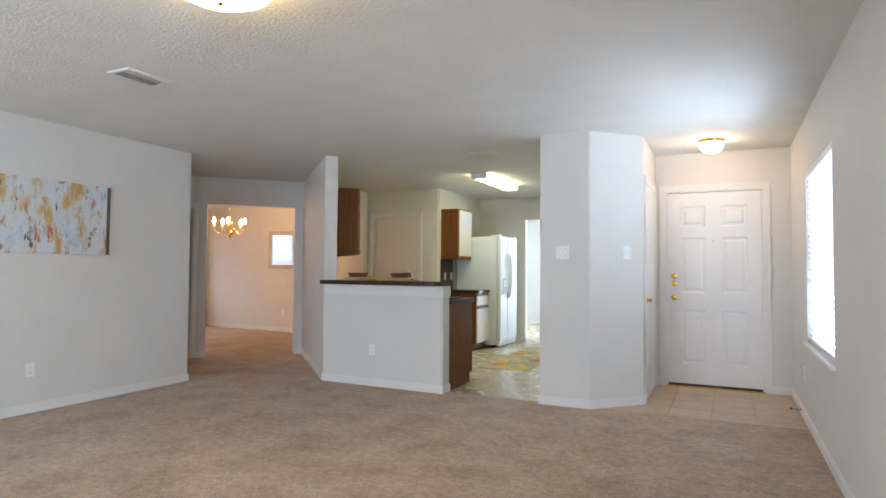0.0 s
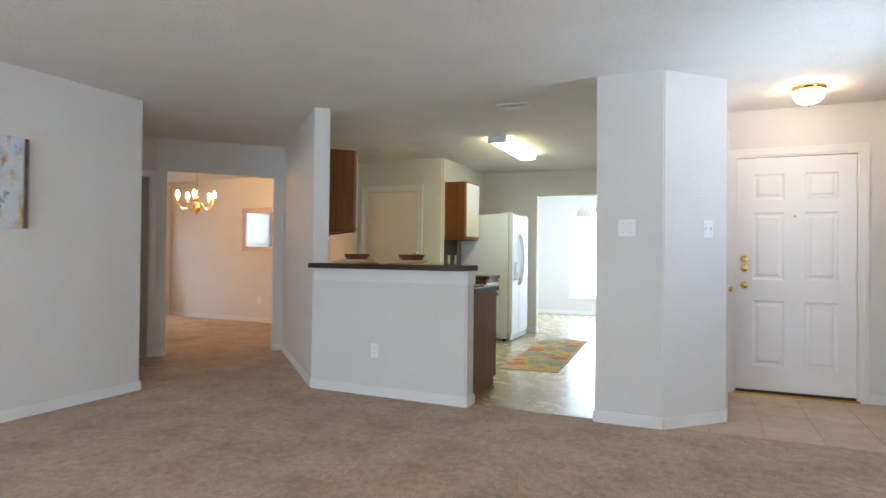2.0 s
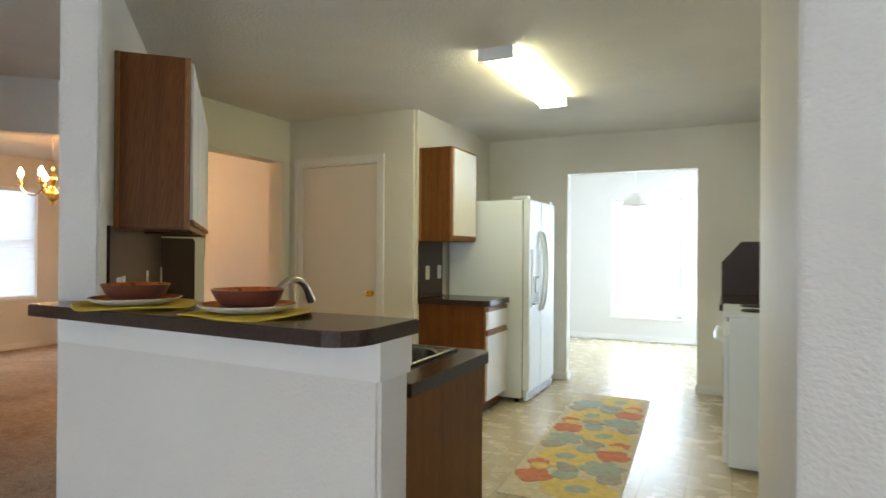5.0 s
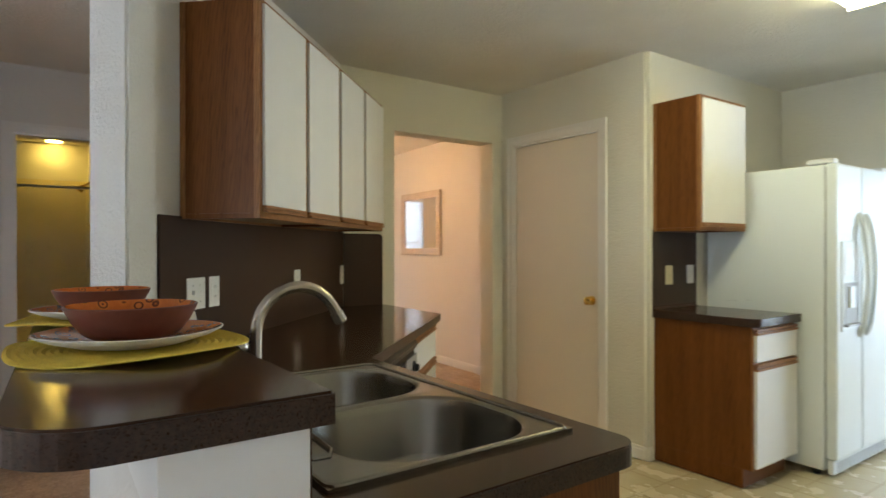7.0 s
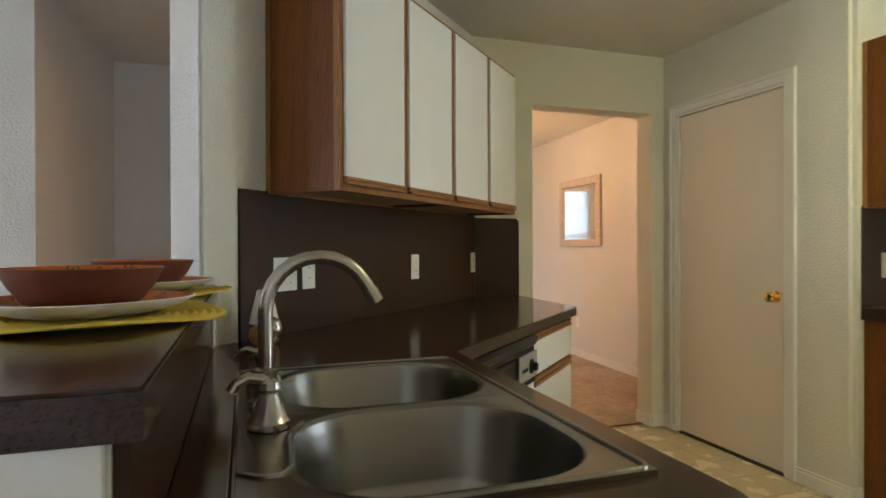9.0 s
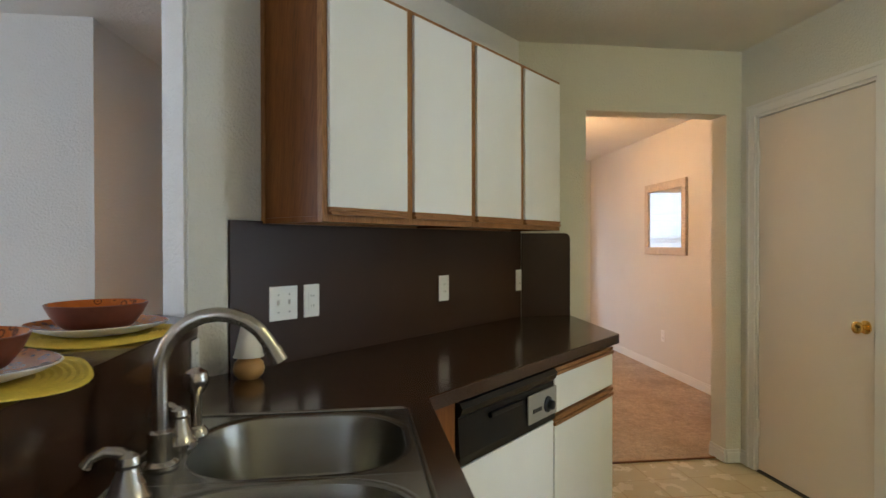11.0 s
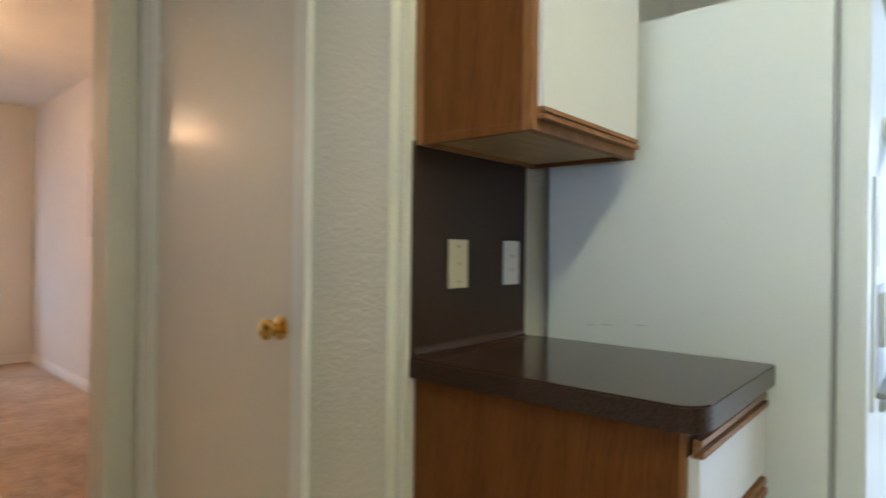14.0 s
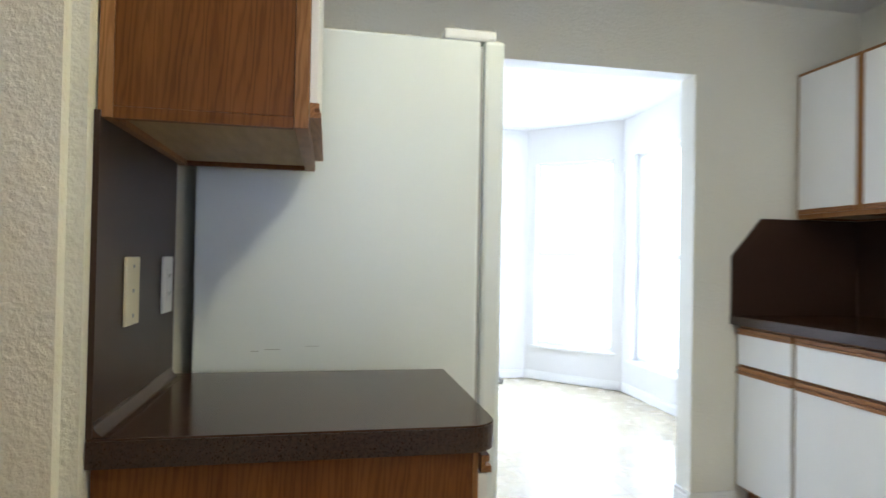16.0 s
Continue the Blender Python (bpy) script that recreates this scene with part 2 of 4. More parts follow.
def glaze_material():
    """Orange glaze with brown flower rings inside bowl and plate."""
    m, n, l, b = nodes_of("orange_flower_glaze")
    v = coords(n, l, (1, 1, 1))
    vo = n.new("ShaderNodeTexVoronoi")
    vo.inputs["Scale"].default_value = 40
    l.new(v, vo.inputs["Vector"])
    c = ramp(n, l, vo.outputs["Distance"], [(0.10, (0.10, 0.03, 0.012)), (0.14, (0.54, 0.155, 0.024)), (0.24, (0.54, 0.155, 0.024)), (0.29, (0.12, 0.036, 0.012)), (0.36, (0.12, 0.036, 0.012)), (0.41, (0.54, 0.155, 0.024)), (0.60, (0.46, 0.12, 0.02))])
    c = mixed(n, l, 0.35, c, noise_node(n, l, v, 20, 4), "OVERLAY")
    l.new(c, b.inputs["Base Color"])
    b.inputs["Roughness"].default_value = 0.18
    return m


GLASS, MIRROR, BLIND, CARPET, VINYL, TILE, ART, GLAZE = glass_material(), mirror_material(), blind_material(), carpet_material(), vinyl_material(), tile_material(), painting_material(), glaze_material()
RUG, RUG_Y, RUG_T, RUG_C, RUG_G = (mat("rug_pile_" + k, c, 0.95, var=0.14, vscale=22, fine=240, fvar=0.35, bump=0.6, bscale=320, bdist=0.003, spec=0.1) for k, c in (("cream", (0.60, 0.52, 0.38)), ("yellow", (0.67, 0.52, 0.19)), ("teal", (0.36, 0.41, 0.36)), ("coral", (0.56, 0.21, 0.13)), ("grey", (0.38, 0.34, 0.30))))
CURTAIN = curtain_material()
ARTB = mat("dark_painted_edge", (0.13, 0.10, 0.08), 0.6, var=0.7, vscale=14, fine=60, fvar=0.5)
MFRAME = mat("whitewashed_carved_frame", (0.56, 0.485, 0.42), 0.6, var=0.25, vscale=60, fvar=0.4, bump=0.9, bscale=70, bdist=0.004)


# ---- mesh helpers ----
def mesh_of(name, bm, material, smooth=False):
    me = bpy.data.meshes.new(name)
    bmesh.ops.recalc_face_normals(bm, faces=bm.faces)
    if smooth:
        for f in bm.faces:
            f.smooth = True
    bm.to_mesh(me)
    bm.free()
    me.materials.append(material)
    if smooth:
        me.set_sharp_from_angle(angle=radians(38))
    return me


def part(name, bm, material, parent, label="", smooth=False):
    ob = new(name, mesh_of(name, bm, material, smooth))
    ob.parent = parent
    return tagged(ob, label)


def thing(name, label, category, m=None, group=""):
    ob = new(name)
    ob.empty_display_size = 0.1
    if m is not None:
        ob.matrix_basis = m
    return tagged(ob, label, category, group)


def solid(name, bm, material, label, category, kind="", group="", smooth=False, m=None):
    ob = new(name, mesh_of(name, bm, material, smooth))
    if m is not None:
        ob.matrix_basis = m
    return tagged(ob, label, category, group, kind)


def box(bm, x0, x1, y0, y1, z0, z1, r=0.0, seg=2):
    g = bmesh.ops.create_cube(bm, size=1, matrix=Matrix.LocRotScale(((x0 + x1) / 2, (y0 + y1) / 2, (z0 + z1) / 2), None, (abs(x1 - x0), abs(y1 - y0), abs(z1 - z0))))
    if r:
        edges = list({e for v in g["verts"] for e in v.link_edges})
        bmesh.ops.bevel(bm, geom=edges, offset=r, segments=seg, affect="EDGES", profile=0.6)
    return bm


def boxes(*specs, r=0.0):
    bm = bmesh.new()
    for s in specs:
        box(bm, *s, r=r)
    return bm


def prism(bm, poly, z0, z1, corners=(), r=0.02, top=0.0):
    """An upright solid over a plan outline; corners: outline points whose upright edge is rounded; top: rounding of the rim."""
    lo, hi = [bm.verts.new((x, y, z0)) for x, y in poly], [bm.verts.new((x, y, z1)) for x, y in poly]
    n = len(poly)
    bm.faces.new(lo[::-1])
    cap = bm.faces.new(hi)
    for i in range(n):
        bm.faces.new((lo[i], lo[(i + 1) % n], hi[(i + 1) % n], hi[i]))
    if corners:
        bm.edges.ensure_lookup_table()
        es = [e for i in corners for e in lo[i].link_edges if e.other_vert(lo[i]) is hi[i]]
        bmesh.ops.bevel(bm, geom=es, offset=r, segments=10, affect="EDGES")
    if top:
        es = list(cap.edges)
        bmesh.ops.bevel(bm, geom=es, offset=top, segments=2, affect="EDGES")
    return bm


def loft(bm, rings, closed=True, cap0=True, cap1=True):
    vs = [[bm.verts.new(p) for p in ring] for ring in rings]
    n = len(vs[0])
    for a, b in zip(vs, vs[1:]):
        for i in range(n if closed else n - 1):
            j = (i + 1) % n
            bm.faces.new((a[i], a[j], b[j], b[i]))
    if cap0:
        bm.faces.new(vs[0][::-1])
    if cap1:
        bm.faces.new(vs[-1])
    return bm


def lathe(bm, profile, n=24, cx=0.0, cy=0.0, cap0=True, cap1=True):
    rings = [[(cx + max(r, 0.0004) * math.cos(2 * math.pi * i / n), cy + max(r, 0.0004) * math.sin(2 * math.pi * i / n), z) for i in range(n)] for r, z in profile]
    return loft(bm, rings, True, cap0, cap1)


def tube(bm, pts, radius, n=10):
    """A round bar along points; radius: one number or one a point."""
    pts = [Vector(p) for p in pts]
    rings, up = [], None
    for i, p in enumerate(pts):
        d = (pts[min(i + 1, len(pts) - 1)] - pts[max(i - 1, 0)]).normalized()
        if up is None:
            up = Vector((0, 0, 1)) if abs(d.z) < 0.9 else Vector((1, 0, 0))
        side = d.cross(up).normalized()
        up = side.cross(d).normalized()
        rr = radius[i] if isinstance(radius, (list, tuple)) else radius
        rings.append([p + rr * (math.cos(2 * math.pi * k / n) * side + math.sin(2 * math.pi * k / n) * up) for k in range(n)])
    return loft(bm, rings)


def arc(cx, cy, r, a0, a1, n):
    return [(cx + r * math.cos(radians(a0 + (a1 - a0) * i / n)), cy + r * math.sin(radians(a0 + (a1 - a0) * i / n))) for i in range(n + 1)]


def round_rect(cx, cy, hx, hy, r, n=6):
    out = []
    for sx, sy, a in ((1, 1, 0), (-1, 1, 90), (-1, -1, 180), (1, -1, 270)):
        out += arc(cx + sx * (hx - r), cy + sy * (hy - r), r, a, a + 90, n)
    return out


def along(a, b):
    """Frame at a: x towards b, y to the left of it, z up."""
    d = Vector((b[0] - a[0], b[1] - a[1], 0))
    return pose(a[0], a[1], 0, 0, 0, math.degrees(math.atan2(d.y, d.x))), d.length


# ---- structure ----
H = 2.44


def wall(name, a, b, th=0.12, holes=(), label="off-white painted textured drywall wall", z1=H, paint=None):
    """A wall whose face runs from a to b and whose thickness lies to the left; holes: (from, to, bottom, top)."""
    m, length = along(a, b)
    bm = bmesh.new()
    s = 0.0
    for h0, h1, b0, t0 in sorted(holes):
        if h0 > s:
            box(bm, s, h0, 0, th, -0.01, z1)
        if b0 > 0:
            box(bm, h0, h1, 0, th, -0.01, b0)
        if t0 < z1:
            box(bm, h0, h1, 0, th, t0, z1)
        s = h1
    if s < length:
        box(bm, s, length, 0, th, -0.01, z1)
    bm.transform(m)
    return solid(name, bm, paint or WALL, label, "wall", "structure")


wall("wall_living_west", (-4.71, -2.5), (-4.71, 4.45), 0.12)
wall("wall_hall_south", (-4.83, 4.45), (-5.95, 4.55), 0.11)
wall("wall_hall_bath", (-5.95, 4.35), (-5.95, 5.67), 0.12, [(0.605, 1.25, 0, 2.01)])
wall("wall_dining_opening", (-5.95, 5.67), (-4.965, 6.655), 0.12, [(0.113, 1.273, 0, 2.07)])
solid("wall_kitchen_angled", prism(bmesh.new(), [(-4.965, 6.655), (-3.465, 5.155), (-3.3675, 5.2525), (-4.77, 6.655), (-4.92, 6.655), (-4.92, 6.74), (-5.05, 6.74)], -0.01, H, (1, 2), 0.009), WALL, "off-white drywall wall standing at an angle beside the bar", "wall", "structure")
wall("wall_kitchen_west", (-4.77, 6.655), (-4.77, 8.78), 0.15, [(0.395, 1.265, 0, 2.065)], paint=KWALL)
wall("wall_pantry", (-4.77, 8.018), (-3.825, 8.018), 0.115, [(0.13, 0.945, 0, 2.035)], paint=KWALL)
solid("wall_fridge_corner", prism(bmesh.new(), [(-3.825, 8.018), (-3.47, 8.018), (-3.47, 9.667), (-3.585, 9.667), (-3.585, 8.133), (-3.825, 8.133)], -0.01, H, (1,), 0.024), KWALL, "off-white textured wall with a rounded corner by the refrigerator", "wall", "structure")
wall("wall_kitchen_north", (-3.585, 9.667), (-0.33, 9.667), 0.12, [(0.955, 2.155, 0, 2.06)], paint=KWALL)
wall("wall_kitchen_east", (-0.51, 9.667), (-0.51, 6.72), 0.18, paint=KWALL)
solid("wall_closet_block", prism(bmesh.new(), [(-1.05, 5.14), (-0.60, 5.14), (-0.2, 5.54), (-0.2, 6.72), (-1.05, 6.72)], -0.01, H, (0, 1, 2), 0.007), WALL, "white drywall closet block with an angled corner by the entry", "wall", "structure")
wall("wall_entry", (-0.2, 6.6), (1.18, 6.6), 0.12, [(0.102, 1.02, 0, 2.045)])
WIN_Y0, WIN_Y1 = 4.06, 5.39
wall("wall_living_east", (1.06, 6.6), (1.06, -2.62), 0.12, [(6.6 - WIN_Y1, 6.6 - WIN_Y0, 0.65, 2.0), (7.2, 8.8, 0.65, 2.0)])
wall("wall_living_south", (1.06, -2.5), (-4.83, -2.5), 0.12, [(2.6, 5.3, 0.35, 2.1)])
wall("wall_dining_north", (-9.42, 8.92), (-4.92, 8.70), 0.12)
wall("wall_dining_west", (-9.3, 5.63), (-9.3, 8.91), 0.12, [(0.77, 1.62, 0.64, 2.06), (1.94, 2.83, 0.64, 2.06)])
wall("wall_dining_south", (-6.07, 5.75), (-9.3, 5.75), 0.12)
wall("wall_bath_south", (-6.07, 4.3), (-9.3, 4.3), 0.11)
wall("wall_bath_west", (-9.2, 4.3), (-9.2, 5.63), 0.11)
wall("wall_nook_west", (-3.6, 9.787), (-3.6, 12.87), 0.12)
wall("wall_nook_north", (-3.6, 12.75), (-1.2, 12.75), 0.12, [(0.87, 1.83, 0.34, 2.06)])
wall("wall_nook_angled", (-1.2, 12.75), (-0.52, 12.07), 0.12, [(0.1, 0.86, 0.33, 2.1)])
wall("wall_nook_east", (-0.52, 12.07), (-0.52, 9.787), 0.12, [(0.17, 1.17, 0.3, 2.1)])
solid("half_wall", prism(bmesh.new(), [(-3.4615, 5.159), (-2.01, 5.108), (-2.01, 5.27), (-3.3505, 5.27)], -0.01, 1.042, (1, 2), 0.012), WALL, "white half-height drywall wall under the breakfast bar", "half wall", "structure")
solid("ceiling", boxes((-9.5, 1.3, -2.7, 13.0, H, H + 0.12)), CEIL, "off-white ceiling with a sprayed knockdown texture", "ceiling", "structure")

solid("ground", boxes((-400, 400, -400, 400, -0.45, -0.35)), GRASS, "green lawn around the house", "ground", "structure")
solid("floor_slab", boxes((-9.5, 1.3, -2.7, 13.0, -0.34, -0.02)), GROUT, "plain concrete slab under the floors", "floor", "structure")
solid("floor_carpet", prism(bmesh.new(), [(-4.80, -2.52), (1.08, -2.52), (1.08, 5.2), (-1.02, 5.2), (-2.05, 5.24), (-3.4, 5.24), (-4.86, 6.7), (-4.86, 8.75), (-9.32, 8.95), (-9.32, 5.73), (-6.0, 5.73), (-6.0, 4.44), (-4.80, 4.44)], -0.02, 0.0), CARPET, "beige cut-pile carpet with brushed patches", "carpet", "structure")
solid("floor_vinyl", prism(bmesh.new(), [(-2.05, 5.2403), (-1.02, 5.2003), (-1.02, 6.75), (-0.43, 6.75), (-0.43, 9.7), (-0.5, 12.1), (-1.18, 12.77), (-3.62, 12.77), (-3.62, 9.7), (-3.52, 9.7), (-3.52, 8.06), (-4.8597, 8.06), (-4.8597, 6.7), (-3.4, 5.2403)], -0.02, -0.006), VINYL, "beige stone-patterned sheet vinyl floor with a low sheen", "vinyl floor", "structure")
solid("floor_bath", boxes((-9.25, -6.001, 4.25, 5.7, -0.02, -0.004)), SIDING, "yellowish vinyl bathroom floor", "floor", "structure")


def baseboard(points):
    """White skirting along a plan line, its thickness to the right of the direction of travel."""
    for a, b in zip(points, points[1:]):
        m, length = along(a, b)
        bm = boxes((0, length, -0.013, -0.0005, 0, 0.06), (0, length, -0.009, -0.0005, 0.06, 0.078))
        bm.transform(m)
        solid("baseboard", bm, TRIM, "white painted wooden baseboard along the wall", "baseboard", "structure")


baseboard([(-4.71, -2.49), (-4.71, 4.463)])
baseboard([(-4.71, 4.45), (-4.83, 4.45), (-5.935, 4.549)])
baseboard([(-5.95, 4.463), (-5.95, 4.94)])
baseboard([(-5.945, 5.675), (-5.872, 5.748)])
baseboard([(-5.048, 6.572), (-4.965, 6.655), (-3.465, 5.155), (-1.998, 5.107)])
baseboard([(-2.01, 5.096), (-2.01, 5.27)])
baseboard([(-1.05, 5.6), (-1.05, 5.14), (-0.60, 5.14), (-0.2, 5.54), (-0.2, 5.62)])
baseboard([(-0.19, 6.6), (-0.165, 6.6)])
baseboard([(0.885, 6.6), (1.047, 6.6)])
baseboard([(1.06, 6.587), (1.06, -2.49)])
baseboard([(-4.77, 6.95), (-4.77, 7.05), (-4.92, 7.05)])
baseboard([(-4.92, 7.92), (-4.77, 7.92), (-4.77, 8.005)])
baseboard([(-4.757, 8.018), (-4.70, 8.018)])
baseboard([(-3.762, 8.018), (-3.47, 8.018), (-3.47, 8.06)])
baseboard([(-3.45, 9.667), (-2.63, 9.667), (-2.63, 9.787)])
baseboard([(-1.43, 9.787), (-1.43, 9.667), (-1.19, 9.667)])
baseboard([(-9.287, 8.9135), (-4.93, 8.7005)])
baseboard([(-9.3, 5.76), (-9.3, 8.91)])
baseboard([(-3.59, 12.75), (-1.2, 12.75), (-0.52, 12.07), (-0.52, 9.8)])
baseboard([(-3.6, 9.8), (-3.6, 12.74)])


def casing(name, m, w, h, label, cw=0.06):
    """Moulded door casing round an opening in the wall's own frame: x along, y into the wall."""
    bm = boxes((-cw, 0, -0.012, -0.0005, 0, h + cw), (w, w + cw, -0.012, -0.0005, 0, h + cw), (0, w, -0.012, -0.0005, h, h + cw),
               (-cw, -cw + 0.018, -0.019, -0.012, 0, h + cw), (w + cw - 0.018, w + cw, -0.019, -0.012, 0, h + cw), (-cw + 0.018, w + cw - 0.018, -0.019, -0.012, h + cw - 0.018, h + cw),
               (0.0005, 0.016, -0.002, 0.112, 0, h), (w - 0.016, w - 0.0005, -0.002, 0.112, 0, h), (0.016, w - 0.016, -0.002, 0.112, h - 0.016, h - 0.0005), r=0.0)
    return solid(name, bm, TRIM, label, "door trim", "structure", m=m)


def knob_mesh(z, x, y, r=0.028, out=0.058):
    """A round knob on a rosette; it stands out along -y."""
    bm = lathe(bmesh.new(), [(0.031, 0), (0.031, 0.006), (0.013, 0.012), (0.012, out * 0.45), (r * 0.75, out * 0.55), (r, out * 0.75), (r * 0.95, out * 0.9), (r * 0.6, out)], 20)
    bm.transform(pose(x, y, z, 90))
    return bm


def hinge_parts(ob, x, y, zs):
    for z in zs:
        bm = boxes((x - 0.012, x + 0.012, y - 0.006, y + 0.001, z - 0.045, z + 0.045))
        tube(bm, [(x, y - 0.008, z - 0.046), (x, y - 0.008, z + 0.046)], 0.006, 8)
        part("hinge", bm, TRIM, ob, "painted-over metal hinge")


# pantry door, a flat slab
PM = pose(-4.64, 8.018, 0)
casing("trim_pantry_door", PM, 0.815, 2.035, "beige painted casing round the pantry door")
d = thing("door_1", "closed flat beige painted pantry door with a brass knob", "door", PM)
d["kind"] = "structure"
part("door_slab", boxes((0.019, 0.796, 0.006, 0.04, 0.012, 2.015), r=0.002), SLAB, d)
part("door_handle", knob_mesh(0.923, 0.745, 0.006), BRASS, d, "polished brass knob", True)
hinge_parts(d, 0.019, 0.004, (0.25, 1.02, 1.80))
part("threshold", boxes((0.0, 0.815, 0.0, 0.04, -0.006, 0.006)), DARK, d)

# six-panel front door
FM = pose(-0.098, 6.6, 0)
casing("trim_front_door", FM, 0.918, 2.045, "white moulded casing round the front door")
d = thing("door_2", "closed white six-panel front door with brass locks", "front door", FM)
d["kind"] = "structure"
W0, W1, Y0 = 0.019, 0.899, 0.012
cols, rws = [(W0 + 0.125, W0 + 0.365), (W0 + 0.515, W0 + 0.755)], [(0.24, 0.80), (0.98, 1.555), (1.665, 1.885)]
bm = boxes((W0, cols[0][0], Y0, Y0 + 0.04, 0.035, 2.025), (cols[0][1], cols[1][0], Y0, Y0 + 0.04, 0.035, 2.025), (cols[1][1], W1, Y0, Y0 + 0.04, 0.035, 2.025))
for c0, c1 in cols:
    for z0, z1 in ((0.035, rws[0][0]), (rws[0][1], rws[1][0]), (rws[1][1], rws[2][0]), (rws[2][1], 2.025)):
        box(bm, c0, c1, Y0, Y0 + 0.04, z0, z1)
part("door_frame", bm, DOOR, d)
for c0, c1 in cols:
    for z0, z1 in rws:
        rings = []
        for inset, y in ((0, 0), (0.012, 0.009), (0.03, 0.010), (0.048, 0.002)):
            rings.append([(c0 + inset, Y0 + y, z0 + inset), (c1 - inset, Y0 + y, z0 + inset), (c1 - inset, Y0 + y, z1 - inset), (c0 + inset, Y0 + y, z1 - inset)])
        part("panel", loft(bmesh.new(), rings, cap0=False), DOOR, d)
part("door_handle", knob_mesh(0.93, W0 + 0.062, Y0), BRASS, d, "polished brass knob", True)
for z in (1.075, 1.155):
    part("deadbolt", knob_mesh(z, W0 + 0.062, Y0, 0.022, 0.03), BRASS, d, "brass deadbolt", True)
hinge_parts(d, W1 + 0.003, 0.01, (0.22, 1.02, 1.82))
part("peephole", lathe(bmesh.new(), [(0.008, 0), (0.008, 0.004)], 12), BRASS, d).matrix_basis = pose((W0 + W1) / 2, Y0 - 0.003, 1.52, 90)
# near-black strip paints the shade in the gap below the door
part("gap_shade_strip", boxes((0.02, 0.898, 0.006, 0.05, 0.019, 0.034)), DARK, d, "dark strip standing in for the shaded gap under the door")
part("threshold", boxes((0.0, 0.918, -0.03, 0.06, -0.006, 0.018)), BRASS, d, "brass threshold strip")

# closet door in the entry
CM, _ = along((-0.2, 5.68), (-0.2, 6.5))
casing("trim_closet_door", CM @ pose(0, 0, 0), 0.76, 2.035, "white casing round the closet door", 0.055)
d = thing("door_3", "closed white closet door with a small brass knob", "closet door", CM)
d["kind"] = "structure"
part("door_slab", boxes((0.018, 0.742, -0.006, -0.0005, 0.012, 2.015)), DOOR, d)
part("door_handle", knob_mesh(0.93, 0.09, -0.006, 0.022, 0.045), BRASS, d, "brass knob", True)
hinge_parts(d, 0.735, -0.006, (0.22, 1.8))

# bathroom door standing open
BM, _ = along((-5.95, 4.955), (-5.95, 5.6))
casing("trim_bath_door", BM, 0.645, 2.01, "white casing round the bathroom doorway")
d = thing("door_4", "white bathroom door standing open into the room", "door", pose(-6.075, 5.583, 0, 0, 0, 186))
d["kind"] = "structure"
part("door_slab", boxes((0, 0.61, 0, 0.034, 0.012, 2.0), r=0.002), DOOR, d)
part("door_handle", knob_mesh(0.93, 0.55, 0.0), BRASS, d, "brass knob", True).matrix_basis = pose(0, 0.034, 0) @ Matrix.Diagonal((1, -1, 1, 1))


# ---- windows ----
def window(name, m, w, h, watts, blind=True, slat=0.05, tilt=58, drop=1.0, label="white double-hung window with closed white blinds"):
    """A double-hung window in an opening; m: lower corner at the wall's face, x along, y outwards."""
    ob = thing(name, label, "window", m)
    ob["kind"] = "structure"
    f = 0.035
    part("window_frame", boxes((0, f, 0.055, 0.11, 0, h), (w - f, w, 0.055, 0.11, 0, h), (f, w - f, 0.055, 0.11, 0, f), (f, w - f, 0.055, 0.11, h - f, h), (f, w - f, 0.06, 0.10, h / 2 - 0.02, h / 2 + 0.02)), TRIM, ob)
    for z0, z1 in ((f, h / 2 - 0.02), (h / 2 + 0.02, h - f)):
        p = part("pane", boxes((f, w - f, 0.078, 0.082, z0, z1)), GLASS, ob, "clear window glass")
        p.visible_shadow = False
    part("window_sill", boxes((-0.03, w + 0.03, -0.03, 0.054, -0.024, -0.001), r=0.004), TRIM, ob)
    if blind:
        b = thing(name.replace("window", "blind"), "white slatted window blind lowered over the window", "blind", m)
        b["kind"] = "structure"
        part("headrail", boxes((0.006, w - 0.006, 0.0, 0.05, h - 0.055, h - 0.002), r=0.004), LAMI, b)
        bm, z = bmesh.new(), h - 0.075
        while z > h * (1 - drop) + 0.05:
            g = bmesh.new()
            box(g, 0.01, w - 0.01, -slat / 2, slat / 2, -0.0012, 0.0012)
            g.transform(pose(0, 0.026, z, tilt))
            me = bpy.data.meshes.new("slat")
            g.to_mesh(me)
            bm.from_mesh(me)
            bpy.data.meshes.remove(me)
            g.free()
            z -= slat * 0.86
        tagged(part("slats", bm, BLIND, b, "white vinyl slats"), kind="stuff")
        part("bottom_rail", boxes((0.01, w - 0.01, 0.004, 0.048, max(z, 0.004), max(z, 0.004) + 0.018)), LAMI, b)
    window_light("daylight", m, w - 0.01, h - 0.01, watts)
    return ob


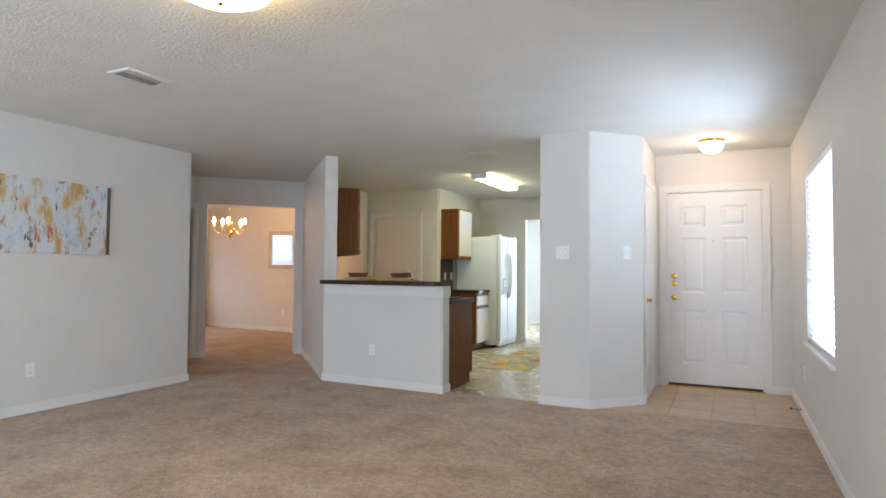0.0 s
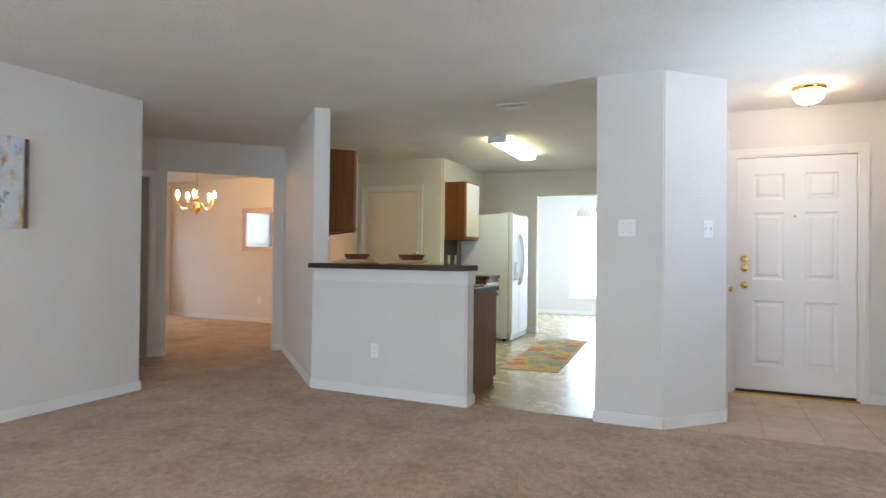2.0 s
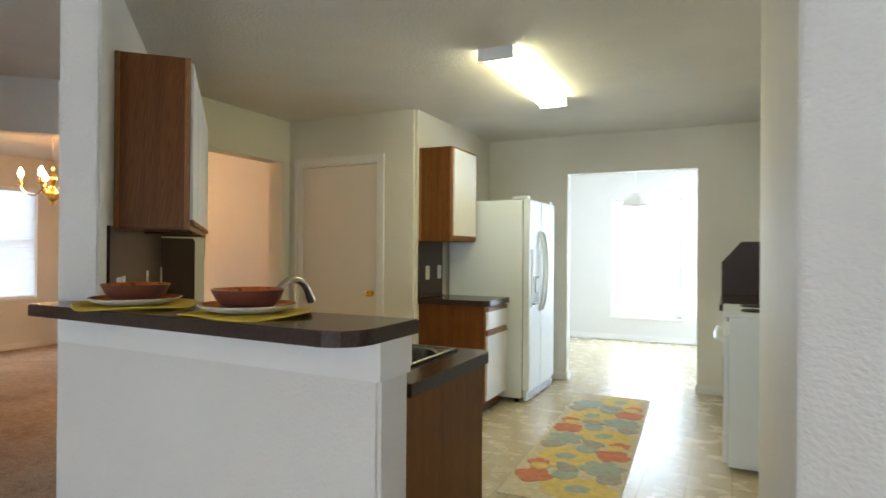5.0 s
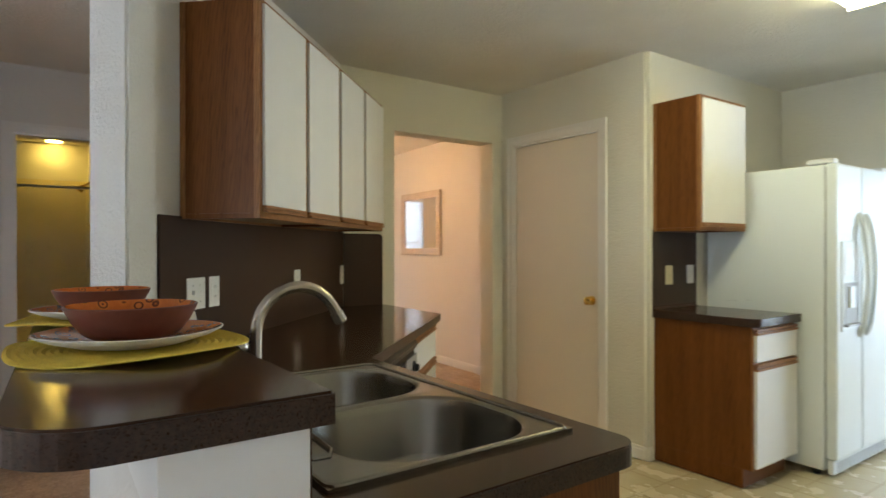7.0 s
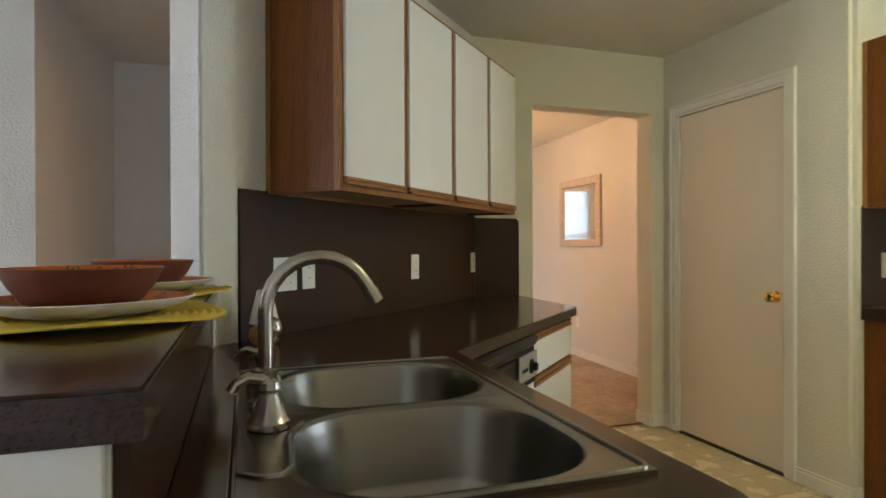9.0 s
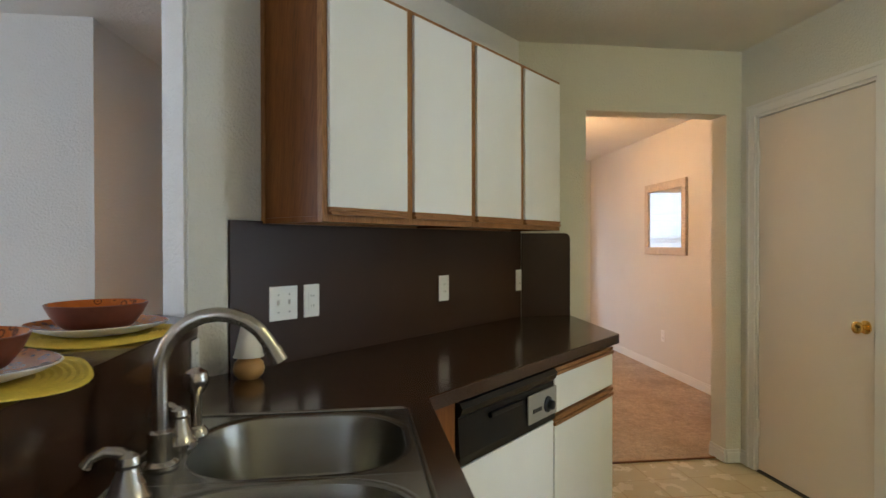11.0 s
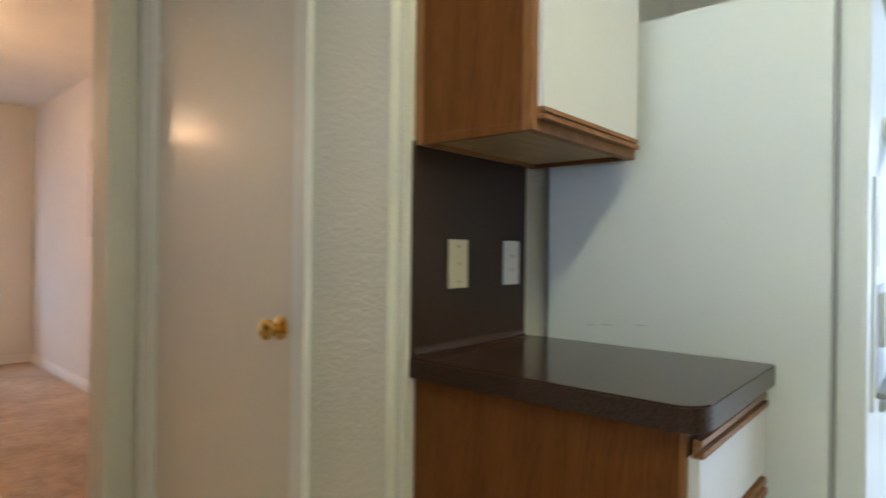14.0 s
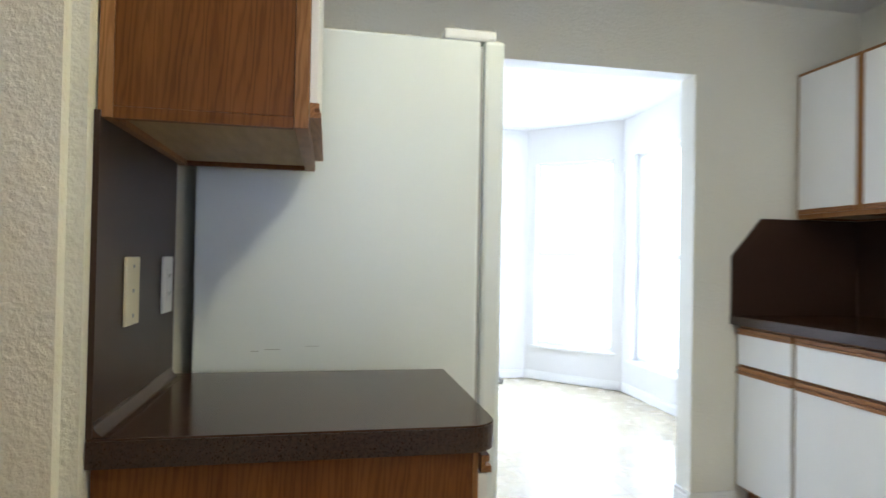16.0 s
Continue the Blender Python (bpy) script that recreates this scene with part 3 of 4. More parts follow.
m, _ = along((1.06, WIN_Y1), (1.06, WIN_Y0))
window("window_1", m @ pose(0, 0, 0.65), WIN_Y1 - WIN_Y0, 1.35, DAY_LIVING, tilt=-52)
# unseen side window, added so daylight reaches the west wall and carpet
m, _ = along((1.06, -0.6), (1.06, -2.2))
window("window_8", m @ pose(0, 0, 0.65), 1.6, 1.35, DAY_SIDE, blind=False, label="white side window behind the living room")
# unseen back window, assumed from the cool light; size and watts set for brightness
m, _ = along((-1.54, -2.5), (-4.7, -2.5))
window("window_2", m @ pose(0, 0, 0.35), 2.7, 1.75, DAY_BACK, blind=False, label="wide white window behind the living room")
for k, (y0, y1) in enumerate(((6.4, 7.25), (7.57, 8.46))):
    m, _ = along((-9.3, y0), (-9.3, y1))
    window("window_%d" % (3 + k), m @ pose(0, 0, 0.64), y1 - y0, 1.42, DAY_DINING)
m, _ = along((-2.73, 12.75), (-1.77, 12.75))
window("window_5", m @ pose(0, 0, 0.34), 0.96, 1.72, DAY_NOOK, blind=False, label="tall white nook window washed out by daylight")
m, _ = along((-1.2, 12.75), (-0.52, 12.07))
window("window_6", m @ pose(0.1, 0, 0.33), 0.76, 1.77, DAY_NOOK, blind=False, label="tall white bay window washed out by daylight")
m, _ = along((-0.52, 12.07), (-0.52, 9.8))
window("window_7", m @ pose(0.17, 0, 0.3), 1.0, 1.8, DAY_NOOK, blind=False, label="tall white side window washed out by daylight")


# ---- ceiling lights and vents ----
def dome_light(x, y, r, glowing, label):
    ob = thing("ceiling_light", label, "ceiling light", pose(x, y, H))
    part("base", lathe(bmesh.new(), [(r * 0.98, 0), (r * 1.02, -0.012), (r * 0.9, -0.03), (r * 0.8, -0.032)], 32), BRASS, ob, "brass base ring", True)
    part("shade", lathe(bmesh.new(), [(r * 0.86, -0.031), (r * 0.92, -0.05), (r * 0.84, -0.085), (r * 0.6, -0.112), (r * 0.3, -0.125), (0.0, -0.128)], 32), glowing, ob, "glowing white glass dome", True)
    part("finial", lathe(bmesh.new(), [(0.01, -0.126), (0.013, -0.136), (0.004, -0.148)], 12), BRASS, ob, "", True)


dome_light(-1.40, 1.67, 0.23, DOME, "lit white glass dome ceiling light with a brass base")
dome_light(0.365, 5.96, 0.112, DOME_E, "lit small entry dome light with a brass rim")

FX0, FX1, FY0, FY1 = -2.47, -2.27, 6.90, 8.17
ob = thing("fluorescent_light", "lit fluorescent wraparound ceiling light over the kitchen", "ceiling light")
rings = []
for y in (FY0 + 0.03, FY1 - 0.03):
    rings.append([(FX0 + 0.012, y, H - 0.012), (FX0, y, H - 0.028), (FX0 + 0.012, y, H - 0.06), (FX0 + 0.03, y, H - 0.068), (FX1 - 0.03, y, H - 0.068), (FX1 - 0.012, y, H - 0.06), (FX1, y, H - 0.028), (FX1 - 0.012, y, H - 0.012)])
part("diffuser", loft(bmesh.new(), rings), TUBE, ob, "glowing white acrylic diffuser")
for y0, y1 in ((FY0, FY0 + 0.03), (FY1 - 0.03, FY1)):
    part("end_cap", boxes((FX0 - 0.003, FX1 + 0.003, y0, y1, H - 0.071, H - 0.001), r=0.004), LAMI, ob)
part("housing", boxes((FX0 + 0.02, FX1 - 0.02, FY0 + 0.03, FY1 - 0.03, H - 0.011, H - 0.0005)), LAMI, ob)


def vent(x, y, lx, ly):
    ob = thing("ceiling_vent", "white metal ceiling air vent with louvres", "vent", pose(x, y, H))
    # no duct is modelled: a near-black sheet paints its shade behind the louvres
    part("backing", boxes((-lx / 2 + 0.02, lx / 2 - 0.02, -ly / 2 + 0.02, ly / 2 - 0.02, -0.003, -0.0005)), DARK, ob, "dark sheet standing in for the shaded duct")
    part("frame", boxes((-lx / 2, lx / 2, -ly / 2, -ly / 2 + 0.022, -0.01, -0.0005), (-lx / 2, lx / 2, ly / 2 - 0.022, ly / 2, -0.01, -0.0005), (-lx / 2, -lx / 2 + 0.022, -ly / 2 + 0.022, ly / 2 - 0.022, -0.01, -0.0005), (lx / 2 - 0.022, lx / 2, -ly / 2 + 0.022, ly / 2 - 0.022, -0.01, -0.0005)), TRIM, ob)
    long_x = lx > ly
    n = 7
    for i in range(n):
        g = bmesh.new()
        if long_x:
            c = -ly / 2 + 0.03 + (ly - 0.06) * i / (n - 1)
            box(g, -lx / 2 + 0.022, lx / 2 - 0.022, -0.003, 0.003, -0.001, 0.001)
            g.transform(pose(0, c, -0.009, 38 if i < n / 2 else -38))
        else:
            c = -lx / 2 + 0.03 + (lx - 0.06) * i / (n - 1)
            box(g, -0.003, 0.003, -ly / 2 + 0.022, ly / 2 - 0.022, -0.001, 0.001)
            g.transform(pose(c, 0, -0.009, 0, 38 if i < n / 2 else -38, 0))
        part("slat", g, TRIM, ob)


vent(-2.93, 2.47, 0.20, 0.33)
vent(-1.82, 5.71, 0.28, 0.18)


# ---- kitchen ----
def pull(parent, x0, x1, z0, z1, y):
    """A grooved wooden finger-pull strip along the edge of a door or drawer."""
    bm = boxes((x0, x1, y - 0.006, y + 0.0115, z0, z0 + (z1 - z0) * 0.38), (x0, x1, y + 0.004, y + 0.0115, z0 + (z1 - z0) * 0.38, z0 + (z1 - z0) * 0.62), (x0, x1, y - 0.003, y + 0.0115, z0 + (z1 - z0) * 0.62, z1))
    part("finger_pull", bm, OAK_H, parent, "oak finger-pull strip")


def upper_cabinet(m, w, doors, z0, z1, depth, label, group="", name="wall_cabinet"):
    """x along the front, y back to the wall."""
    ob = thing(name, label, "cabinet", m, group)
    part("body", boxes((0.003, w - 0.003, 0.0415, depth - 0.0205, z0 + 0.018, z1)), OAK_V, ob, "stained oak body")
    part("face_frame", boxes((0, w, 0.019, 0.041, z0, z1), r=0.0012), OAK_F, ob, "paler oak face frame")
    part("scribe_strip", boxes((0, w, depth - 0.02, depth, z0, z1), r=0.0012), OAK_F, ob, "paler oak back strip")
    for a, b in ((0.003, 0.016), (w - 0.016, w - 0.003)):
        part("side_lip", boxes((a, b, 0.0415, depth - 0.0205, z0, z0 + 0.0175)), OAK_V, ob)
    part("underside", boxes((0.0165, w - 0.0165, 0.0415, depth - 0.0205, z0 + 0.010, z0 + 0.0175)), OAK_IN, ob, "pale plywood underside")
    dw = w / doors
    for i in range(doors):
        dob = part("door", boxes((i * dw + 0.02, (i + 1) * dw - 0.02, 0.0065, 0.0185, z0 + 0.046, z1 - 0.018), r=0.0015), LAMI, ob, "white laminate door")
        pull(dob, i * dw + 0.02, (i + 1) * dw - 0.02, z0 + 0.022, z0 + 0.0455, 0.0065)
    return ob


def base_cabinet(m, w, depth, label, doors=1, group="", z1=0.852, toe=0.10):
    dz = z1 - 0.852
    ob = thing("base_cabinet", label, "cabinet", m, group)
    part("body", boxes((0, w, 0.028, depth, toe, z1)), OAK_V, ob, "stained oak body")
    part("face_frame", boxes((0, w, 0.019, 0.0275, toe, z1)), OAK_F, ob, "paler oak face frame")
    part("plinth", boxes((0.0, w, 0.075, depth, 0.0, toe - 0.0005)), OAK_V, ob)
    part("toe_kick", boxes((0.001, w - 0.001, 0.070, 0.0745, 0.0, toe - 0.001)), OAK_V, ob, "brown toe kick")
    dw = w / doors
    for i in range(doors):
        a, b = i * dw + 0.010, (i + 1) * dw - 0.010
        dr = part("drawer", boxes((a, b, 0.0, 0.0185, 0.668 + dz, 0.808 + dz), r=0.0015), LAMI, ob, "white laminate drawer front")
        pull(dr, a, b, 0.809 + dz, 0.838 + dz, 0.0)
        do = part("door", boxes((a, b, 0.0, 0.0185, toe + 0.015, 0.620 + dz), r=0.0015), LAMI, ob, "white laminate door")
        pull(do, a, b, 0.621 + dz, 0.656 + dz, 0.0)
    return ob


S2 = math.sqrt(2)
# the angled wall's own frame: x runs along the wall from the bar, y from the room to the wall
def angled(s, c):
    """Frame at distance s along the angled run on the line x + y = c."""
    return pose((c - s * S2) / 2, (c + s * S2) / 2, 0, 0, 0, 0) @ pose(0, 0, 0, 0, 0, -45) @ Matrix.Diagonal((-1, -1, 1, 1))


for s in (6.36, 7.165):
    upper_cabinet(angled(s, 2.341), 0.803, 2, 1.37, 2.135, 0.32, "oak wall cabinet with white laminate doors on the angled wall", "wall cabinets")
upper_cabinet(pose(-3.147, 8.068, 0, 0, 0, 90), 0.485, 1, 1.363, 2.125, 0.32, "small oak wall cabinet with a white door by the refrigerator")
for y0, y1 in ((9.305, 9.66), (8.86, 9.30), (8.41, 8.855)):
    upper_cabinet(pose(-0.89, y1, 0, 0, 0, -90), y1 - y0, 1, 1.385, 2.10, 0.376, "oak wall cabinet with a white laminate door by the stove", "stove side wall cabinets")
    base_cabinet(pose(-1.20, y1, 0, 0, 0, -90), y1 - y0, 0.685, "oak base cabinet with white drawer and door by the stove", 1, "stove side base cabinets", 0.872)
base_cabinet(pose(-2.862, 8.078, 0, 0, 0, 90), 0.462, 0.604, "narrow oak base cabinet with white fronts by the refrigerator")
CF = 2.835
base_cabinet(angled(7.15 + 0.008, CF), 0.598, 0.60, "oak base cabinet with white fronts by the dishwasher")

def prism_side(outline, x0, x1):
    """A board with an outline in y and z, between x0 and x1."""
    bm = prism(bmesh.new(), outline, x0, x1)
    bm.transform(Matrix(((0, 0, 1, 0), (1, 0, 0, 0), (0, 1, 0, 0), (0, 0, 0, 1))))
    return bm


# sink base under the peninsula
ob = thing("sink_cabinet", "oak sink base cabinet ending in a plain brown oak panel", "cabinet")
part("end_panel", prism_side([(5.286, 0.0), (5.84, 0.0), (5.84, 0.10), (5.91, 0.10), (5.91, 0.852), (5.286, 0.852)], -2.055, -2.035), OAK_V, ob, "stained oak end panel")
part("face_frame", boxes((-3.02, -2.0555, 5.89, 5.91, 0.10, 0.852)), OAK_F, ob)
part("toe_kick", boxes((-3.02, -2.055, 5.835, 5.84, 0.0, 0.10)), BROWN, ob)
for a, b in ((-3.01, -2.54), (-2.53, -2.07)):
    do = part("door", boxes((a, b, 5.911, 5.929, 0.115, 0.62), r=0.0015), LAMI, ob, "white laminate door")
    part("drawer", boxes((a, b, 5.911, 5.929, 0.668, 0.808), r=0.0015), LAMI, ob, "white laminate false drawer front")
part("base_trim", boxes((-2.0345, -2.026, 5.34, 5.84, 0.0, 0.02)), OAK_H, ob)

fm = angled(6.362, CF)
solid("corner_filler", boxes((0.0, 0.168, 0.0, 0.02, 0.10, 0.852)), OAK_V, "narrow oak filler panel in the cabinet corner", "cabinet filler", m=fm)

# dishwasher
dm = angled(6.535, CF)
DWW = 7.15 - 6.535
ob = thing("dishwasher", "built-in dishwasher with black controls and a white door", "dishwasher", dm)
part("body", boxes((0.004, DWW, 0.02, 0.60, 0.10, 0.846)), DARK, ob)
rings = []
for x in (0.004, DWW - 0.002):
    rings.append([(x, 0.019, 0.846), (x, -0.012, 0.841), (x, -0.022, 0.826), (x, -0.014, 0.806), (x, -0.004, 0.796), (x, -0.012, 0.681), (x, -0.01, 0.656), (x, 0.019, 0.653)])
part("control_panel", loft(bmesh.new(), rings), BLACK, ob, "black glossy control panel")
part("control_plate", boxes((DWW - 0.215, DWW - 0.004, -0.0185, -0.0125, 0.681, 0.781), r=0.002), GREYP, ob, "grey control plate")
part("dial", lathe(bmesh.new(), [(0.03, 0), (0.028, 0.006), (0.018, 0.01), (0.016, 0.024), (0.01, 0.026)], 20), BLACK, ob, "black dial", True).matrix_basis = pose(DWW - 0.075, -0.018, 0.726, 90)
for k in range(3):
    part("button", boxes((DWW - 0.185 + 0.022 * k, DWW - 0.169 + 0.022 * k, -0.022, -0.018, 0.716, 0.729)), DARK, ob)
part("handle", boxes((0.16, DWW - 0.26, -0.022, -0.01, 0.766, 0.781), r=0.003), BLACK, ob)
part("door", boxes((0.006, DWW - 0.004, -0.006, 0.0185, 0.13, 0.649), r=0.003), LAMI, ob, "white enamel door panel")
part("kick_plate", boxes((0.006, DWW - 0.004, 0.05, 0.056, 0.0, 0.10)), BLACK, ob)


def band(points, z0, z1, th=0.0018):
    """A thin laminate strip standing on the outside (right side) of a plan line."""
    pts = [Vector((x, y, 0)) for x, y in points]
    ins, out = [], []
    for k, p in enumerate(pts):
        d = (pts[min(k + 1, len(pts) - 1)] - pts[max(k - 1, 0)]).normalized()
        nrm = Vector((d.y, -d.x, 0))
        ins.append(p + nrm * 0.0002)
        out.append(p + nrm * th)
    rings = [[(a.x, a.y, z0), (b.x, b.y, z0), (b.x, b.y, z1), (a.x, a.y, z1)] for a, b in zip(ins, out)]
    return loft(bmesh.new(), rings)


def worktop(name, pieces, z0, z1, label, edge, top=0.0, category="countertop"):
    ob = thing(name, label, category)
    bm = bmesh.new()
    for poly in pieces:
        prism(bm, poly, z0, z1, top=top)
    part("surface", bm, BROWN, ob, "glossy dark brown laminate surface")
    part("edge_band", band(edge, z0 + 0.0005, z1 - 0.0035), EDGE, ob, "speckled dark brown laminate edge")
    return ob


ZC = 0.895
R = 0.05
SX0, SX1, SY0, SY1 = -2.955, -2.14, 5.397, 5.87
worktop("countertop", [[(-3.399, 5.286), (SX0, 5.286), (SX0, 5.945), (-3.08, 5.945), (-4.06, 6.925), (-4.768, 6.955), (-4.768, 6.656)],
                       [(SX0, 5.286), (SX1, 5.286), (SX1, SY0), (SX0, SY0)], [(SX0, SY1), (SX1, SY1), (SX1, 5.945), (SX0, 5.945)],
                       [(SX1, 5.286), (-2.01, 5.286)] + arc(-2.01 - R, 5.945 - R, R, 0, 90, 6) + [(SX1, 5.945)]], ZC - 0.042, ZC, "dark brown laminate countertop bending round the sink",
        [(-2.01, 5.286)] + arc(-2.01 - R, 5.945 - R, R, 0, 90, 6) + [(-3.08, 5.945), (-4.06, 6.925)])
worktop("countertop", [[(-3.468, 8.062)] + arc(-2.85 - 0.05, 8.062 + 0.05, 0.05, -90, 0, 7) + [(-2.85, 8.55), (-3.468, 8.55)]], ZC - 0.044, ZC, "short dark brown laminate countertop with a rounded corner",
        [(-3.468, 8.062)] + arc(-2.85 - 0.05, 8.062 + 0.05, 0.05, -90, 0, 7) + [(-2.85, 8.55)])
worktop("countertop", [[(-0.512, 9.665), (-1.23, 9.665), (-1.23, 8.41), (-0.512, 8.41)]], ZC - 0.022, ZC + 0.02, "dark brown laminate countertop by the stove", [(-1.23, 9.665), (-1.23, 8.41)])
R = 0.10
bar_edge = [(-3.466, 5.149), (-3.425, 5.03)] + arc(-1.995 - R, 4.955 + R, R, -93, 0, 10) + [(-1.995, 5.30)]
worktop("bar_top", [[(-3.317, 5.30), (-3.4615, 5.1555)] + bar_edge], 1.043, 1.085, "dark brown speckled laminate breakfast bar top with rounded corner", bar_edge, 0.003, "bar top")
bm = prism(bmesh.new(), [(-3.45, 5.1475), (-2.0, 5.0965), (-2.0, 5.269), (-2.0095, 5.269), (-2.0095, 5.1075), (-3.45, 5.1580)], 0.955, 1.0425)
prism(bm, [(-3.45, 5.1515), (-2.004, 5.1005), (-2.004, 5.269), (-2.0095, 5.269), (-2.0095, 5.1075), (-3.45, 5.1580)], 0.935, 0.9545)
solid("bar_trim", bm, TRIM, "white trim board under the bar top", "trim", "structure")

# splash panels
sp = bmesh.new()
prism(sp, [(-3.468, 5.3535), (-3.46, 5.3615), (-4.765, 6.6655), (-4.7695, 6.6555)], ZC, 1.379)
solid("backsplash", sp, SPLASH, "dark brown laminate backsplash panel under the wall cabinets", "backsplash", "structure")
bm = prism(bmesh.new(), [(6.668, ZC), (6.952, ZC)] + arc(6.952 - 0.03, 1.362 - 0.03, 0.03, 0, 90, 6) + [(6.668, 1.362)], -4.769, -4.761)
bm.transform(Matrix(((0, 0, 1, 0), (1, 0, 0, 0), (0, 1, 0, 0), (0, 0, 0, 1))))
solid("backsplash", bm, SPLASH, "dark brown laminate side splash at the counter end", "backsplash", "structure")
solid("backsplash", boxes((-3.37, -2.03, 5.2705, 5.2845, 0.0, 1.0425)), BROWN, "dark brown laminate facing behind the sink", "backsplash", "structure")
cove = [(-3.4612, ZC + 0.0005)] + [(-3.461 + 0.022 - 0.022 * math.cos(radians(a)), ZC + 0.022 - 0.022 * math.sin(radians(a)) + 0.0004) for a in range(90, -1, -15)]
bm = prism(bmesh.new(), cove, 8.066, 8.512)
bm.transform(Matrix(((1, 0, 0, 0), (0, 0, 1, 0), (0, 1, 0, 0), (0, 0, 0, 1))))
solid("trim", bm, BROWN, "curved brown laminate cove between countertop and splash", "trim", "structure", smooth=True)
solid("backsplash", boxes((-3.4695, -3.461, 8.064, 8.515, ZC, 1.3725)), SPLASH, "dark brown laminate splash by the refrigerator", "backsplash", "structure")
bm = prism(bmesh.new(), [(-1.228, ZC + 0.02), (-0.511, ZC + 0.02), (-0.511, 1.384), (-1.07, 1.384), (-1.228, 1.20)], 0, 0.008)
bm.transform(Matrix(((1, 0, 0, 0), (0, 0, -1, 9.6665), (0, 1, 0, 0), (0, 0, 0, 1))))
solid("backsplash", bm, SPLASH, "dark brown side splash with a slanted corner", "backsplash", "structure")
solid("backsplash", boxes((-0.519, -0.5105, 7.7, 9.658, ZC + 0.02, 1.394)), SPLASH, "dark brown laminate splash behind the stove counter", "backsplash", "structure")


# wall plates
def plate(m, w, h, kind, material=PLATE, label="white plastic wall plate"):
    """m: centre on the wall, x along the wall, y into it. kind: switches, outlet or pads."""
    ob = thing("light_switch" if "switch" in kind else "wall_outlet", label, "light switch" if "switch" in kind else "outlet", m)
    part("plate", boxes((-w / 2, w / 2, -0.006, -0.0006, -h / 2, h / 2), r=0.0022), material, ob)
    if kind == "outlet":
        for z in (-0.02, 0.02):
            part("socket", boxes((-0.016, 0.016, -0.008, -0.0062, z - 0.014, z + 0.014), r=0.003), material, ob)
            for x in (-0.006, 0.006):
                part("slot", boxes((x - 0.001, x + 0.001, -0.0086, -0.0081, z - 0.004, z + 0.006)), DARK, ob)
    elif kind == "decora":
        part("socket", boxes((-0.017, 0.017, -0.0085, -0.0062, -0.034, 0.034), r=0.0015), material, ob)
        for z in (-0.018, 0.018):
            for x in (-0.006, 0.006):
                part("slot", boxes((x - 0.001, x + 0.001, -0.009, -0.0086, z - 0.004, z + 0.004)), DARK, ob)
    elif kind == "blank":
        for z in (-0.042, 0.0, 0.042):
            part("screw", lathe(bmesh.new(), [(0.0035, 0), (0.0035, 0.001)], 10), GREY, ob).matrix_basis = pose(0, -0.006, z, 90)
    else:
        n = 2 if "double" in kind else 1
        for i in range(n):
            x = (i - (n - 1) / 2) * 0.046
            part("toggle", boxes((x - 0.005, x + 0.005, -0.018, -0.0062, -0.004, 0.012), r=0.001), material, ob)
            for z in (-0.03, 0.03):
                part("screw", lathe(bmesh.new(), [(0.003, 0), (0.003, 0.001)], 10), GREY, ob).matrix_basis = pose(x, -0.006, z, 90)
    return ob


def on_angled(x, y, z):
    s = (y - x) / S2
    return angled(s, 1.885 + 0.009 * S2) @ pose(0, 0, z)


plate(on_angled(-3.613, 5.498, 1.10), 0.116, 0.116, "double switch", label="white double toggle switch plate on the backsplash")
plate(on_angled(-3.70, 5.585, 1.10), 0.070, 0.116, "decora", label="white outlet plate on the backsplash")
plate(on_angled(-4.26, 6.145, 1.097), 0.074, 0.118, "decora", label="white outlet plate on the backsplash")
plate(on_angled(-4.757, 6.642, 1.10), 0.072, 0.116, "decora", label="white plate at the end of the backsplash")
plate(pose(-3.335, 5.2846, 0.965, 0, 0, 180), 0.074, 0.118, "decora", label="white outlet plate behind the sink")
plate(pose(-3.461, 8.215, 1.10, 0, 0, 90), 0.070, 0.116, "blank", IVORY, "ivory blank wall plate on the splash")
plate(pose(-3.461, 8.44, 1.10, 0, 0, 90), 0.070, 0.116, "decora", label="white outlet plate by the refrigerator")
plate(pose(-0.84, 5.14, 1.365), 0.116, 0.118, "double switch", label="white double toggle switch on the closet wall")
plate(pose(-0.60 + 0.275, 5.14 + 0.275, 1.365, 0, 0, 45), 0.085, 0.118, "double switch", label="white toggle switch on the angled wall")
plate(pose(-2.83, 5.1355, 0.37, 0, 0, -2.0), 0.072, 0.116, "outlet", label="white outlet low on the half wall")
plate(pose(-4.71, 2.86, 0.352, 0, 0, 90), 0.072, 0.116, "outlet", label="white outlet low on the living room wall")
plate(pose(1.06, 5.6, 0.37, 0, 0, -90), 0.072, 0.116, "outlet", label="white outlet low on the window wall")
plate(pose(-7.15, 8.809, 0.37, 0, 0, -2.8), 0.072, 0.116, "outlet", label="white outlet low on the dining room wall")

# refrigerator
FY, FD = 8.60, 0.80
ob = thing("refrigerator", "white side-by-side refrigerator with ice dispenser", "refrigerator", pose(-2.69, FY, 0, 0, 0, 90))
part("cabinet", boxes((0, FD, 0.065, 0.75, 0.03, 1.725), r=0.008), FRIDGE, ob, "white pebbled enamel cabinet")
part("seal", boxes((0.012, FD - 0.012, 0.056, 0.0645, 0.10, 1.715)), GREY, ob, "grey door gasket")
split = 0.345
dl = part("freezer_door", boxes((0.002, split - 0.003, 0.0, 0.0555, 0.10, 1.73), r=0.012), FRIDGE, ob)
part("fridge_door", boxes((split + 0.003, FD - 0.002, 0.0, 0.0555, 0.10, 1.73), r=0.012), FRIDGE, ob)
